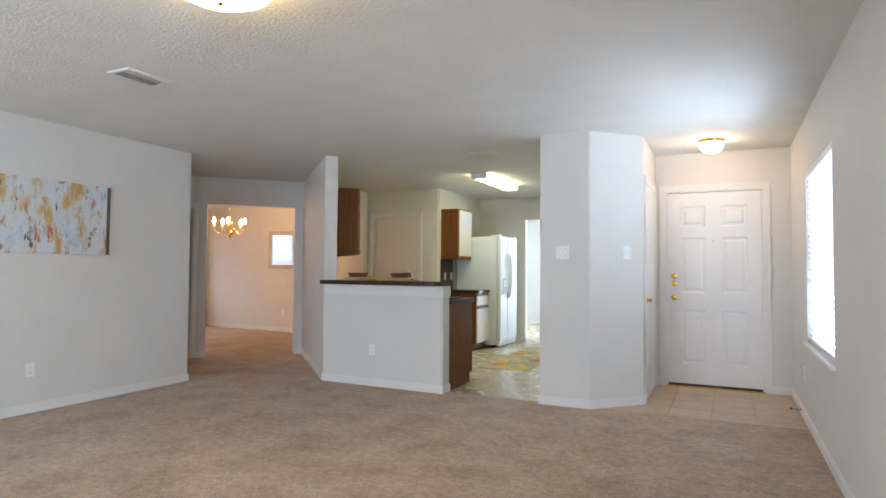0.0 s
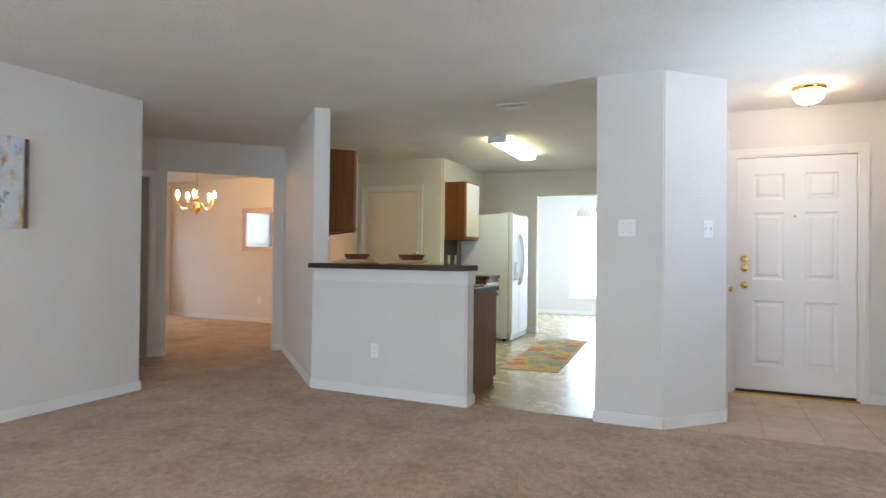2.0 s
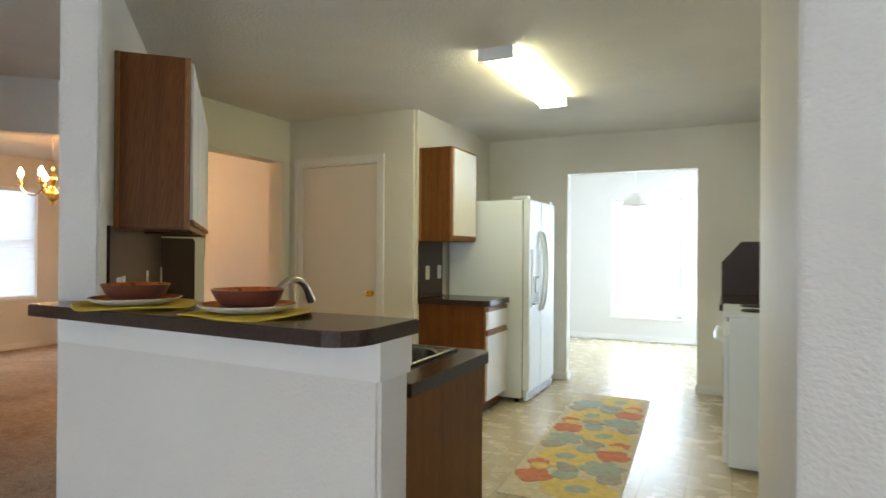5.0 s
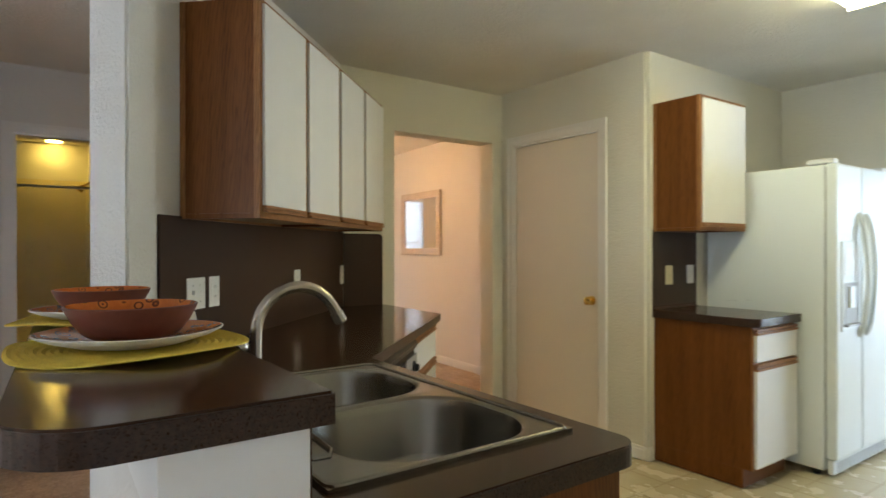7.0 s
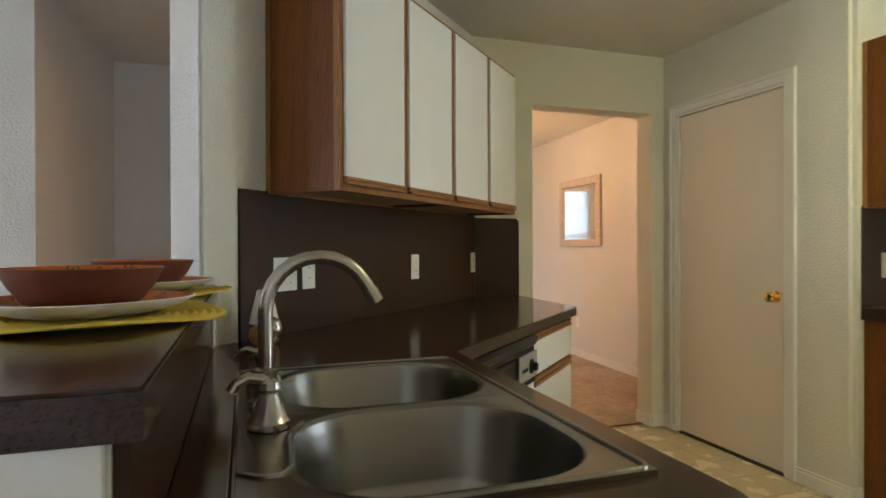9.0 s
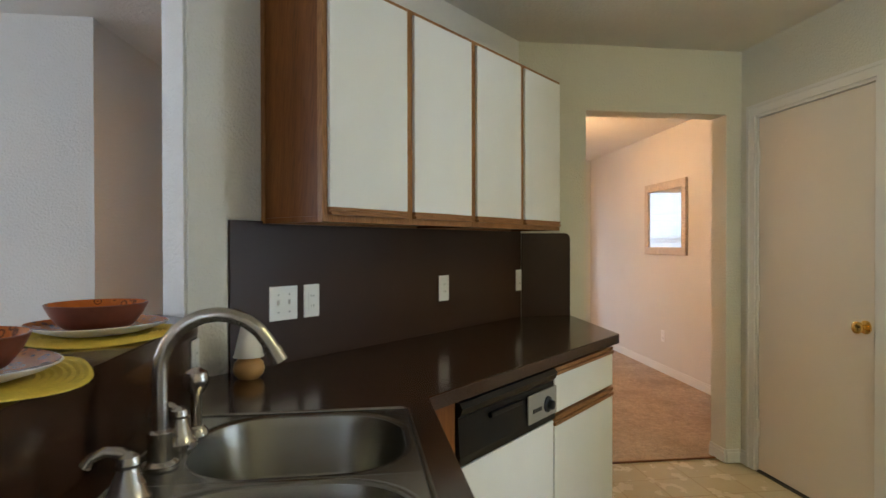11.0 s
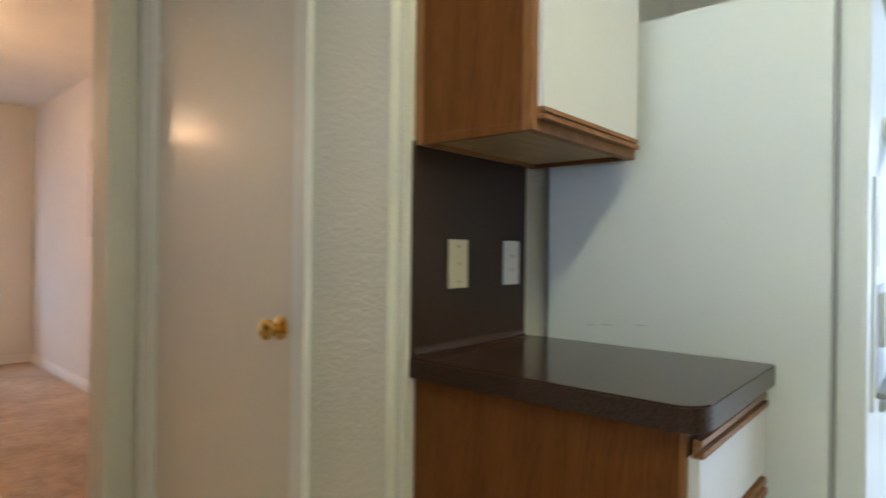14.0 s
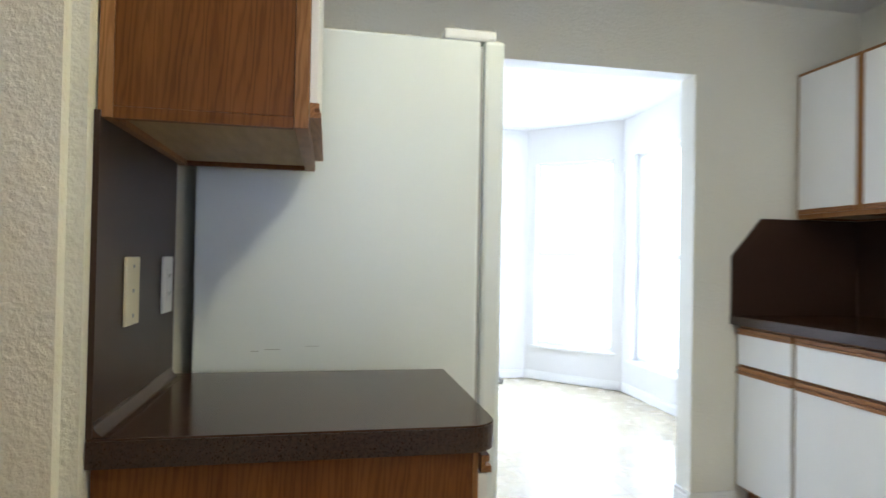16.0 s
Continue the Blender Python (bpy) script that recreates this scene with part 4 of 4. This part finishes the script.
for x, sgn in ((split - 0.045, -1), (split + 0.045, 1)):
    pts = [(x, 0.004, 0.76)] + [(x + 0.004 * sgn, -0.008 - 0.038 * math.sin(math.pi * k / 12) ** 0.6, 0.78 + 0.66 * k / 12) for k in range(13)] + [(x, 0.004, 1.46)]
    part("handle", tube(bmesh.new(), pts, 0.015, 12), FRIDGE, ob, "white bowed handle", True)
part("dispenser", boxes((0.05, 0.275, -0.008, 0.001, 0.80, 1.30), r=0.004), FRIDGE, dl, "white ice and water dispenser")
part("recess", boxes((0.075, 0.25, -0.0105, -0.0085, 0.84, 1.07)), GREY, dl, "grey dispenser recess")
part("controls", boxes((0.075, 0.25, -0.0105, -0.0085, 1.11, 1.26)), LAMI, dl)
part("paddle", boxes((0.125, 0.20, -0.022, -0.011, 0.93, 1.05), r=0.004), FRIDGE, dl, "white dispenser paddle")
part("drip_tray", boxes((0.07, 0.255, -0.03, -0.0085, 0.828, 0.842), r=0.003), GREY, dl, "grey drip tray")
part("grille", boxes((0.01, FD - 0.01, 0.02, 0.05, 0.015, 0.092), r=0.004), FRIDGE, ob, "white toe grille")
for k in range(4):
    part("slat", boxes((0.05, FD - 0.05, 0.0165, 0.0195, 0.028 + 0.014 * k, 0.034 + 0.014 * k)), GREY, ob)
for x in (0.05, FD - 0.05):
    part("hinge_cover", boxes((x - 0.035, x + 0.035, 0.02, 0.16, 1.731, 1.76), r=0.008), LAMI, ob)
    part("foot", lathe(bmesh.new(), [(0.02, -0.006), (0.02, 0.03)], 12), BLACK, ob).matrix_basis = pose(x, 0.12, 0)
    part("foot", lathe(bmesh.new(), [(0.02, -0.006), (0.02, 0.03)], 12), BLACK, ob).matrix_basis = pose(x, 0.70, 0)

for x, z, w in ((0.55, 0.938, 0.035), (0.46, 0.945, 0.03), (0.60, 0.934, 0.018)):
    part("scuff", boxes((-0.0008, -0.0002, x, x + w, z, z + 0.0012)), GREY, ob, "grey scuff mark")
solid("carpet_edge", boxes((-4.868, -4.852, 7.05, 7.92, -0.004, 0.004), r=0.002), OAK_V, "dark strip where carpet meets the vinyl", "trim", "structure")

# stove
ob = thing("stove", "white freestanding kitchen range with oven door handle", "stove", pose(-1.20, 8.405, 0, 0, 0, -90))
part("body", boxes((0, 0.755, 0.03, 0.685, 0.02, 0.905), r=0.005), FRIDGE, ob)
part("oven_door", boxes((0.01, 0.745, 0.0, 0.0295, 0.22, 0.80), r=0.006), FRIDGE, ob)
part("oven_window", boxes((0.18, 0.575, -0.003, -0.0005, 0.36, 0.62)), BLACK, ob, "black oven window")
part("drawer", boxes((0.01, 0.745, 0.0, 0.0295, 0.04, 0.205), r=0.006), FRIDGE, ob)
part("handle", tube(bmesh.new(), [(0.06, 0.002, 0.76), (0.06, -0.04, 0.765), (0.38, -0.048, 0.765), (0.695, -0.04, 0.765), (0.695, 0.002, 0.76)], 0.012, 10), FRIDGE, ob, "white oven handle", True)
part("cooktop", boxes((-0.004, 0.759, -0.004, 0.685, 0.906, 0.925), r=0.004), FRIDGE, ob)
for x in (0.2, 0.56):
    for y in (0.18, 0.46):
        bm = bmesh.new()
        for rr in (0.03, 0.055, 0.08):
            tube(bm, [(x + rr * math.cos(2 * math.pi * k / 24), y + rr * math.sin(2 * math.pi * k / 24), 0.932) for k in range(25)], 0.005, 6)
        part("burner", bm, BLACK, ob, "black coil burner", True)
part("back_panel", boxes((0, 0.755, 0.60, 0.685, 0.926, 1.10), r=0.008), FRIDGE, ob)
for k in range(5):
    part("control_knob", lathe(bmesh.new(), [(0.022, 0), (0.02, 0.018), (0.006, 0.02)], 16), CREAM, ob, "", True).matrix_basis = pose(0.10 + 0.14 * k, 0.60, 1.03, 90)

# double-bowl sink
ob = thing("kitchen_sink", "stainless steel double-bowl sink set in the countertop", "sink")
XA, XB, YA, YB, XM = -2.965, -2.13, 5.352, 5.885, -2.55
for x0, x1, pad in ((XA, XM, 0), (XM, XB, 1)):
    cx, hx = (x0 + x1) / 2, (x1 - x0) / 2
    by0, by1 = YA + 0.082, YB - 0.026
    inner_x0, inner_x1 = x0 + (0.026 if pad == 0 else 0.014), x1 - (0.014 if pad == 0 else 0.026)
    icx, ihx, icy, ihy = (inner_x0 + inner_x1) / 2, (inner_x1 - inner_x0) / 2, (by0 + by1) / 2, (by1 - by0) / 2
    ocy, ohy = (YA + YB) / 2, (YB - YA) / 2
    def ring(px, py, qx, qy, r, z):
        return [(x, y, z) for x, y in round_rect(px, py, qx, qy, r, 7)]
    rings = [ring(cx, ocy, hx, ohy, 0.0005, ZC + 0.001), ring(cx, ocy, hx, ohy, 0.0005, ZC + 0.007), ring(icx, icy, ihx + 0.012, ihy + 0.012, 0.15, ZC + 0.006), ring(icx, icy, ihx + 0.004, ihy + 0.004, 0.148, ZC + 0.0065), ring(icx, icy, ihx - 0.004, ihy - 0.004, 0.142, ZC + 0.001), ring(icx, icy, ihx - 0.01, ihy - 0.01, 0.138, ZC - 0.02), ring(icx, icy, ihx - 0.028, ihy - 0.028, 0.125, ZC - 0.12), ring(icx, icy, ihx - 0.045, ihy - 0.045, 0.115, ZC - 0.152), ring(icx, icy, ihx - 0.085, ihy - 0.085, 0.09, ZC - 0.174), ring(icx, icy, 0.045, 0.045, 0.044, ZC - 0.182)]
    part("rim", loft(bmesh.new(), rings[:3], cap0=False, cap1=False), STEEL, ob)
    part("bowl", loft(bmesh.new(), rings[2:], cap0=False, cap1=True), STEEL, ob, "", True)
    part("drain", lathe(bmesh.new(), [(0.044, 0), (0.04, 0.004), (0.03, 0.002), (0.0, 0.001)], 20, icx, icy), NICKEL, ob, "", True).matrix_basis = pose(0, 0, ZC - 0.182)
edge = [(x, y, ZC + 0.007) for x, y in round_rect((XA + XB) / 2, (YA + YB) / 2, (XB - XA) / 2 - 0.006, (YB - YA) / 2 - 0.006, 0.02, 6)]
part("edge_bead", tube(bmesh.new(), edge + edge[:1], 0.0045, 8), STEEL, ob, "raised rolled edge", True)
ridge = [(-2.292, 5.362), (-2.268, 5.392), (-2.268, 5.418), (-2.292, 5.432), (-2.344, 5.436), (-2.41, 5.439), (-2.455, 5.447), (-2.49, 5.462)]
part("ledge", tube(bmesh.new(), [(x, y, ZC + 0.0062) for x, y in ridge], 0.0055, 8), STEEL, ob, "pressed ledge round the faucet deck", True)
FXC, FYC = -2.635, 5.41
ob = thing("kitchen_faucet", "brushed nickel gooseneck faucet with two lever handles", "faucet", pose(FXC, FYC, ZC + 0.008))
part("base", lathe(bmesh.new(), [(0.031, 0), (0.031, 0.008), (0.022, 0.014), (0.0205, 0.052), (0.0225, 0.056), (0.0225, 0.064), (0.016, 0.068)], 20), NICKEL, ob, "", True)
neck = [(0, 0, 0.05), (0, 0, 0.12), (0, 0.0, 0.172)] + [(0, 0.1 - 0.1 * math.cos(radians(a)), 0.172 + 0.1 * math.sin(radians(a))) for a in range(15, 151, 15)]
neck += [(0, 0.1966, 0.2047)]
part("spout", tube(bmesh.new(), neck, 0.0135, 14), NICKEL, ob, "high arched spout", True)
part("aerator", tube(bmesh.new(), [(0, 0.1956, 0.2064), (0, 0.209, 0.183)], 0.016, 14), NICKEL, ob, "", True)
for sx in (-1, 1):
    hx = 0.15 if sx > 0 else -0.11
    hd = part("handle", lathe(bmesh.new(), [(0.034, 0), (0.034, 0.01), (0.029, 0.015), (0.025, 0.028), (0.017, 0.047), (0.015, 0.056), (0.019, 0.062), (0.017, 0.073), (0.008, 0.079)], 20, hx, 0.0), NICKEL, ob, "bell-shaped handle", True)
    part("lever", tube(bmesh.new(), [(hx, 0.004, 0.066), (hx, -0.012, 0.078), (hx + 0.004 * sx, -0.032, 0.082), (hx + 0.008 * sx, -0.05, 0.074), (hx + 0.010 * sx, -0.058, 0.062)], [0.010, 0.0095, 0.009, 0.008, 0.0095], 10), NICKEL, hd, "", True)
ob = thing("sink_sprayer", "brushed nickel side sprayer beside the faucet", "sprayer", pose(-2.815, 5.425, ZC + 0.008))
part("base", lathe(bmesh.new(), [(0.024, 0), (0.022, 0.012), (0.014, 0.02)], 18), NICKEL, ob, "", True)
part("wand", lathe(bmesh.new(), [(0.011, 0.02), (0.0115, 0.085), (0.015, 0.09), (0.024, 0.102), (0.027, 0.117), (0.022, 0.132), (0.008, 0.141)], 18), NICKEL, ob, "", True)
# air freshener shaped like a lamp; it gives no light
ob = thing("air_freshener", "small lamp-shaped air freshener with a white cone shade", "air freshener", pose(-3.385, 5.43, ZC))
part("base", lathe(bmesh.new(), [(0.03, 0), (0.042, 0.012), (0.047, 0.03), (0.043, 0.048), (0.03, 0.06), (0.02, 0.066)], 20), HONEY, ob, "honey-coloured round base", True)
part("shade", lathe(bmesh.new(), [(0.046, 0.066), (0.044, 0.07), (0.022, 0.165), (0.018, 0.168)], 20), CREAM, ob, "white cone shade", True)


def setting(x, y, turn):
    """A place mat, a plate and a bowl on the bar."""
    zb = 1.085
    n, rings = 56, []
    for k in range(31):
        r = 0.005 + 0.19 * k / 30
        ring = []
        for i in range(n):
            a = 2 * math.pi * i / n
            wav = max(0, r - 0.13) / 0.06
            edge = 1 + 0.03 * math.sin(5 * a + turn) * wav
            px, py = r * edge * math.cos(a), r * edge * math.sin(a)
            z = 0.003 + 0.0026 * (k % 2) + 0.007 * wav * (0.75 + 0.75 * math.sin(3 * a + 1.7 * turn))
            ring.append((px, py, z))
        rings.append(ring)
    low = [[(p[0], p[1], p[2] - 0.0026) for p in r] for r in rings[::-1]]
    solid("placemat", loft(bmesh.new(), rings + low, cap0=False, cap1=False), MATY, "round yellow ridged place mat with wavy edges on the bar", "place mat", group="place settings", m=pose(x, y, zb))
    pl = thing("plate", "cream plate with orange flowered glaze under the bowl", "plate", pose(x, y, zb + 0.009), "place settings")

    def sq(rr, z, e=0.03):
        return [(rr * (1 + e * math.cos(4 * (2 * math.pi * i / 48))) * math.cos(2 * math.pi * i / 48), rr * (1 + e * math.cos(4 * (2 * math.pi * i / 48))) * math.sin(2 * math.pi * i / 48), z) for i in range(48)]
    part("rim", loft(bmesh.new(), [sq(0.075, 0.0), sq(0.09, 0.001), sq(0.13, 0.013), sq(0.149, 0.022), sq(0.151, 0.0245), sq(0.148, 0.0255)], cap1=False), CREAM, pl, "cream underside and rim", True)
    part("face", loft(bmesh.new(), [sq(0.148, 0.0255), sq(0.132, 0.0175), sq(0.09, 0.009), sq(0.05, 0.008), sq(0.01, 0.008)], cap0=False), GLAZE, pl, "orange flowered glaze", True)
    bo = thing("bowl", "terracotta bowl with orange flowered glaze inside", "bowl", pose(x, y, zb + 0.0175), "place settings")
    part("outside", lathe(bmesh.new(), [(0.056, 0.0), (0.064, 0.003), (0.079, 0.012), (0.096, 0.034), (0.1075, 0.057), (0.109, 0.0605), (0.107, 0.062)], 40, cap1=False), TERRA, bo, "matte brown outside", True)
    part("inside", lathe(bmesh.new(), [(0.107, 0.062), (0.102, 0.057), (0.09, 0.034), (0.07, 0.014), (0.03, 0.008), (0.0, 0.008)], 40, cap0=False), GLAZE, bo, "glossy orange inside", True)


setting(-2.505, 5.145, 0.4)
setting(-3.02, 5.15, 2.1)

# runner
def blob(cx, cy, r, lobes, depth, turn, z, sx=1.0):
    """A flat petalled patch of pile."""
    n = max(28, lobes * 8)
    pts = []
    for k in range(n):
        a = 2 * math.pi * k / n
        rr = r * (1 - 0.55 * depth + 0.55 * depth * abs(math.cos(lobes * a / 2)) ** 0.7) * (1 + 0.05 * math.sin(7 * a + 3 * turn))
        px, py = rr * math.cos(a) * sx, rr * math.sin(a)
        pts.append((cx + px * math.cos(turn) - py * math.sin(turn), cy + px * math.sin(turn) + py * math.cos(turn)))
    return prism(bmesh.new(), pts, 0.004, z)


rug = thing("rug", "cream runner with coral, yellow and grey-green flowers", "rug", pose(-2.03, 7.97, -0.006, 0, 0, 2.5))
part("pile", boxes((-0.31, 0.31, -1.21, 1.21, 0, 0.007)), RUG, rug, "cream woven pile")
motifs = (("y", 0.08, 0.00, 0.175, 6, 0.25, 1.2), ("t", 0.08, 0.00, 0.055, 5, 0.2, 1.3), ("c", -0.19, 0.11, 0.115, 4, 0.45, 1.0), ("t", -0.16, -0.14, 0.13, 6, 0.6, 1.1), ("g", 0.22, 0.20, 0.075, 4, 0.35, 1.3), ("t", -0.02, 0.20, 0.07, 3, 0.4, 1.6), ("c", 0.21, -0.18, 0.07, 5, 0.4, 1.0), ("y", -0.19, 0.26, 0.06, 5, 0.3, 1.0), ("g", 0.04, -0.20, 0.06, 3, 0.5, 1.5))
for row in range(5):
    for k, (tone, mx, my, mr, lobes, depth, sx) in enumerate(motifs):
        flip = 1 if row % 2 == 0 else -1
        cx, cy = max(-0.31 + mr, min(0.31 - mr * sx, flip * mx)) if abs(mx) + mr > 0.3 else flip * mx, -1.0 + 0.5 * row + my
        if abs(cy) + mr * 1.1 < 1.2:
            part("flower", blob(cx, cy, mr, lobes, depth, 0.7 * k + 1.3 * row if sx < 1.25 else 0.25 * (k + row), 0.008 + 0.0004 * k, min(sx, (0.305 - abs(cx)) / mr) if abs(cx) + mr * sx > 0.305 else sx), {"y": RUG_Y, "t": RUG_T, "c": RUG_C, "g": RUG_G}[tone], rug)

# ---- breakfast nook ----
ob = thing("pendant_lamp", "white glass pendant lamp hanging in the nook", "pendant lamp", pose(-2.17, 11.09, 0))
part("canopy", lathe(bmesh.new(), [(0.06, H - 0.0005), (0.055, H - 0.02), (0.01, H - 0.03)], 20), LAMI, ob, "", True)
part("rod", tube(bmesh.new(), [(0, 0, H - 0.03), (0, 0, 2.0)], 0.006, 8), LAMI, ob)
part("shade", lathe(bmesh.new(), [(0.02, 2.0), (0.06, 1.98), (0.13, 1.91), (0.16, 1.84), (0.155, 1.835), (0.12, 1.90), (0.05, 1.965), (0.015, 1.98)], 28), CREAM, ob, "white glass shade", True)

# ---- living room and entry ----
ob = thing("painting", "abstract canvas in grey, ochre and rust on the wall", "painting", pose(-4.71, 3.0, 1.628))
part("canvas", boxes((0.002, 0.035, -0.51, 0.51, -0.313, 0.313), r=0.003), ART, ob)
part("border", boxes((0.0352, 0.0362, 0.474, 0.506, -0.309, 0.309)), ARTB, ob, "dark brown painted edge")
solid("nail", lathe(bmesh.new(), [(0.0015, -0.004), (0.0015, 0.012), (0.004, 0.0125), (0.0035, 0.0145), (0.001, 0.015)], 10), NICKEL, "small bare metal nail sticking out of the closet wall", "nail", smooth=True, m=pose(-0.845, 5.14, 1.60, 90))
ob = thing("door_stop", "small spring door stop on the baseboard", "door stop", pose(1.046, 5.75, 0.045))
part("spring", tube(bmesh.new(), [(0, 0, 0), (-0.07, 0, 0)], 0.006, 8), NICKEL, ob)
part("tip", tube(bmesh.new(), [(-0.07, 0, 0), (-0.085, 0, 0)], 0.009, 8), BLACK, ob)

# ---- dining room ----
ob = thing("wall_mirror", "mirror in a carved whitewashed wooden frame", "mirror", pose(-7.09, 8.8055, 1.555, 0, 0, -2.8))
hw, hh, fw = 0.44, 0.365, 0.078
part("glass", boxes((-hw + fw, hw - fw, -0.014, -0.010, -hh + fw, hh - fw)), MIRROR, ob, "silvered mirror glass")
for spec in ((-hw, hw, -hh, -hh + fw), (-hw, hw, hh - fw, hh), (-hw, -hw + fw, -hh + fw, hh - fw), (hw - fw, hw, -hh + fw, hh - fw)):
    part("frame_rail", boxes((spec[0], spec[1], -0.03, -0.0005, spec[2], spec[3]), r=0.008), MFRAME, ob)

ob = thing("chandelier", "lit brass chandelier with five candle bulbs", "chandelier", pose(-6.96, 7.24, 0))
part("canopy", lathe(bmesh.new(), [(0.06, H - 0.0005), (0.06, H - 0.012), (0.03, H - 0.03), (0.008, H - 0.04)], 20), BRASS, ob, "", True)
bm = bmesh.new()
for k in range(11):
    z = H - 0.05 - 0.032 * k
    ax = k % 2
    tube(bm, [((0.009 * math.cos(t) if ax else 0), (0 if ax else 0.009 * math.cos(t)), z + 0.019 * math.sin(t)) for t in [2 * math.pi * j / 10 for j in range(11)]], 0.0022, 5)
part("chain", bm, BRASS, ob, "brass chain", True)
part("stem", lathe(bmesh.new(), [(0.006, 2.06), (0.02, 2.04), (0.012, 2.01), (0.028, 1.97), (0.035, 1.94), (0.02, 1.90), (0.014, 1.87), (0.03, 1.84), (0.05, 1.81), (0.055, 1.78), (0.045, 1.745), (0.02, 1.73), (0.012, 1.715), (0.014, 1.70), (0.004, 1.69)], 20), BRASS, ob, "turned brass stem", True)
for k in range(5):
    a = 2 * math.pi * k / 5 + 0.35
    ca, sa = math.cos(a), math.sin(a)
    pts = [(0.03, 1.845), (0.05, 1.862), (0.08, 1.85), (0.11, 1.805), (0.145, 1.778), (0.19, 1.782), (0.23, 1.815), (0.248, 1.85), (0.252, 1.877)]
    am = part("arm", tube(bmesh.new(), [(r * ca, r * sa, z) for r, z in pts], 0.007, 8), BRASS, ob, "", True)
    part("cup", lathe(bmesh.new(), [(0.012, 1.868), (0.04, 1.876), (0.044, 1.882), (0.014, 1.887), (0.012, 1.93), (0.011, 1.94)], 16, 0.252 * ca, 0.252 * sa), BRASS, am, "", True)
    part("bulb", lathe(bmesh.new(), [(0.009, 1.94), (0.02, 1.956), (0.024, 1.976), (0.016, 2.004), (0.003, 2.032)], 12, 0.252 * ca, 0.252 * sa), BULB, am, "glowing candle bulb", True)

# ---- bathroom ----
solid("bath_lamp", lathe(bmesh.new(), [(0.075, H - 0.0005), (0.075, H - 0.006), (0.06, H - 0.007), (0.0, H - 0.008)], 24, -9.03, 5.30), CAN, "lit round recessed bathroom ceiling lamp", "ceiling light")
ob = thing("shower_enclosure", "yellowish moulded shower surround with a tub", "shower")
part("surround", boxes((-9.195, -9.185, 4.305, 5.625, 0.0, 2.03), (-9.1845, -7.4, 5.615, 5.625, 0.0, 2.03)), SIDING, ob)
part("tub", boxes((-9.184, -7.42, 4.31, 5.61, 0.0, 0.42), r=0.03), SIDING, ob)
ob = thing("shower_fixture", "brass shower head on a bent arm", "shower fixture", pose(-7.7, 5.614, 1.86))
part("arm", tube(bmesh.new(), [(0, 0, 0), (0, -0.08, 0.03), (0, -0.15, -0.02)], 0.009, 8), BRASS, ob, "", True)
part("rose", tube(bmesh.new(), [(0, -0.14, -0.01), (0, -0.18, -0.06)], [0.012, 0.034], 14), BRASS, ob, "", True)

part("valve", lathe(bmesh.new(), [(0.07, 0), (0.066, 0.01), (0.025, 0.018), (0.022, 0.05)], 20), BRASS, ob, "brass shower valve", True).matrix_basis = pose(0.02, 0, -0.68, 90)
ob = thing("shower_curtain", "gathered white shower curtain with red flowers", "shower curtain", pose(-7.39, 5.50, 0))
pleat = [(0.018 * math.sin(2.1 * k), 0.0075 * k) for k in range(15)]
part("cloth", loft(bmesh.new(), [[(x, y, z) for x, y in pleat] + [(x + 0.004, y, z) for x, y in pleat[::-1]] for z in (0.45, 0.9, 1.35, 1.79)]), CURTAIN, ob)
part("rod", tube(bmesh.new(), [(0, -1.185, 1.80), (0, 0.112, 1.80)], 0.011, 10), LAMI, ob, "white curtain rod")

# ---- entry tiles, last ----
fl = tagged(new("floor_entry", mesh_of("floor_entry", boxes((-0.62, 1.08, 5.2004, 6.62, -0.02, -0.006)), GROUT)), "beige square ceramic tiles with darker grout in the entry", "tile floor", "", "structure")
TS = 0.335
x = -0.64
while x < 1.07:
    y = 5.205
    while y < 6.60:
        x1, y1 = min(x + TS - 0.005, 1.075), min(y + TS - 0.005, 6.615)
        if x1 - x > 0.03 and y1 - y > 0.03:
            part("tile", prism(bmesh.new(), [(x, y), (x1, y), (x1, y1), (x, y1)], -0.006, 0.001 + 0.0004 * random.random(), top=0.0015), TILE, fl)
        y += TS
    x += TS
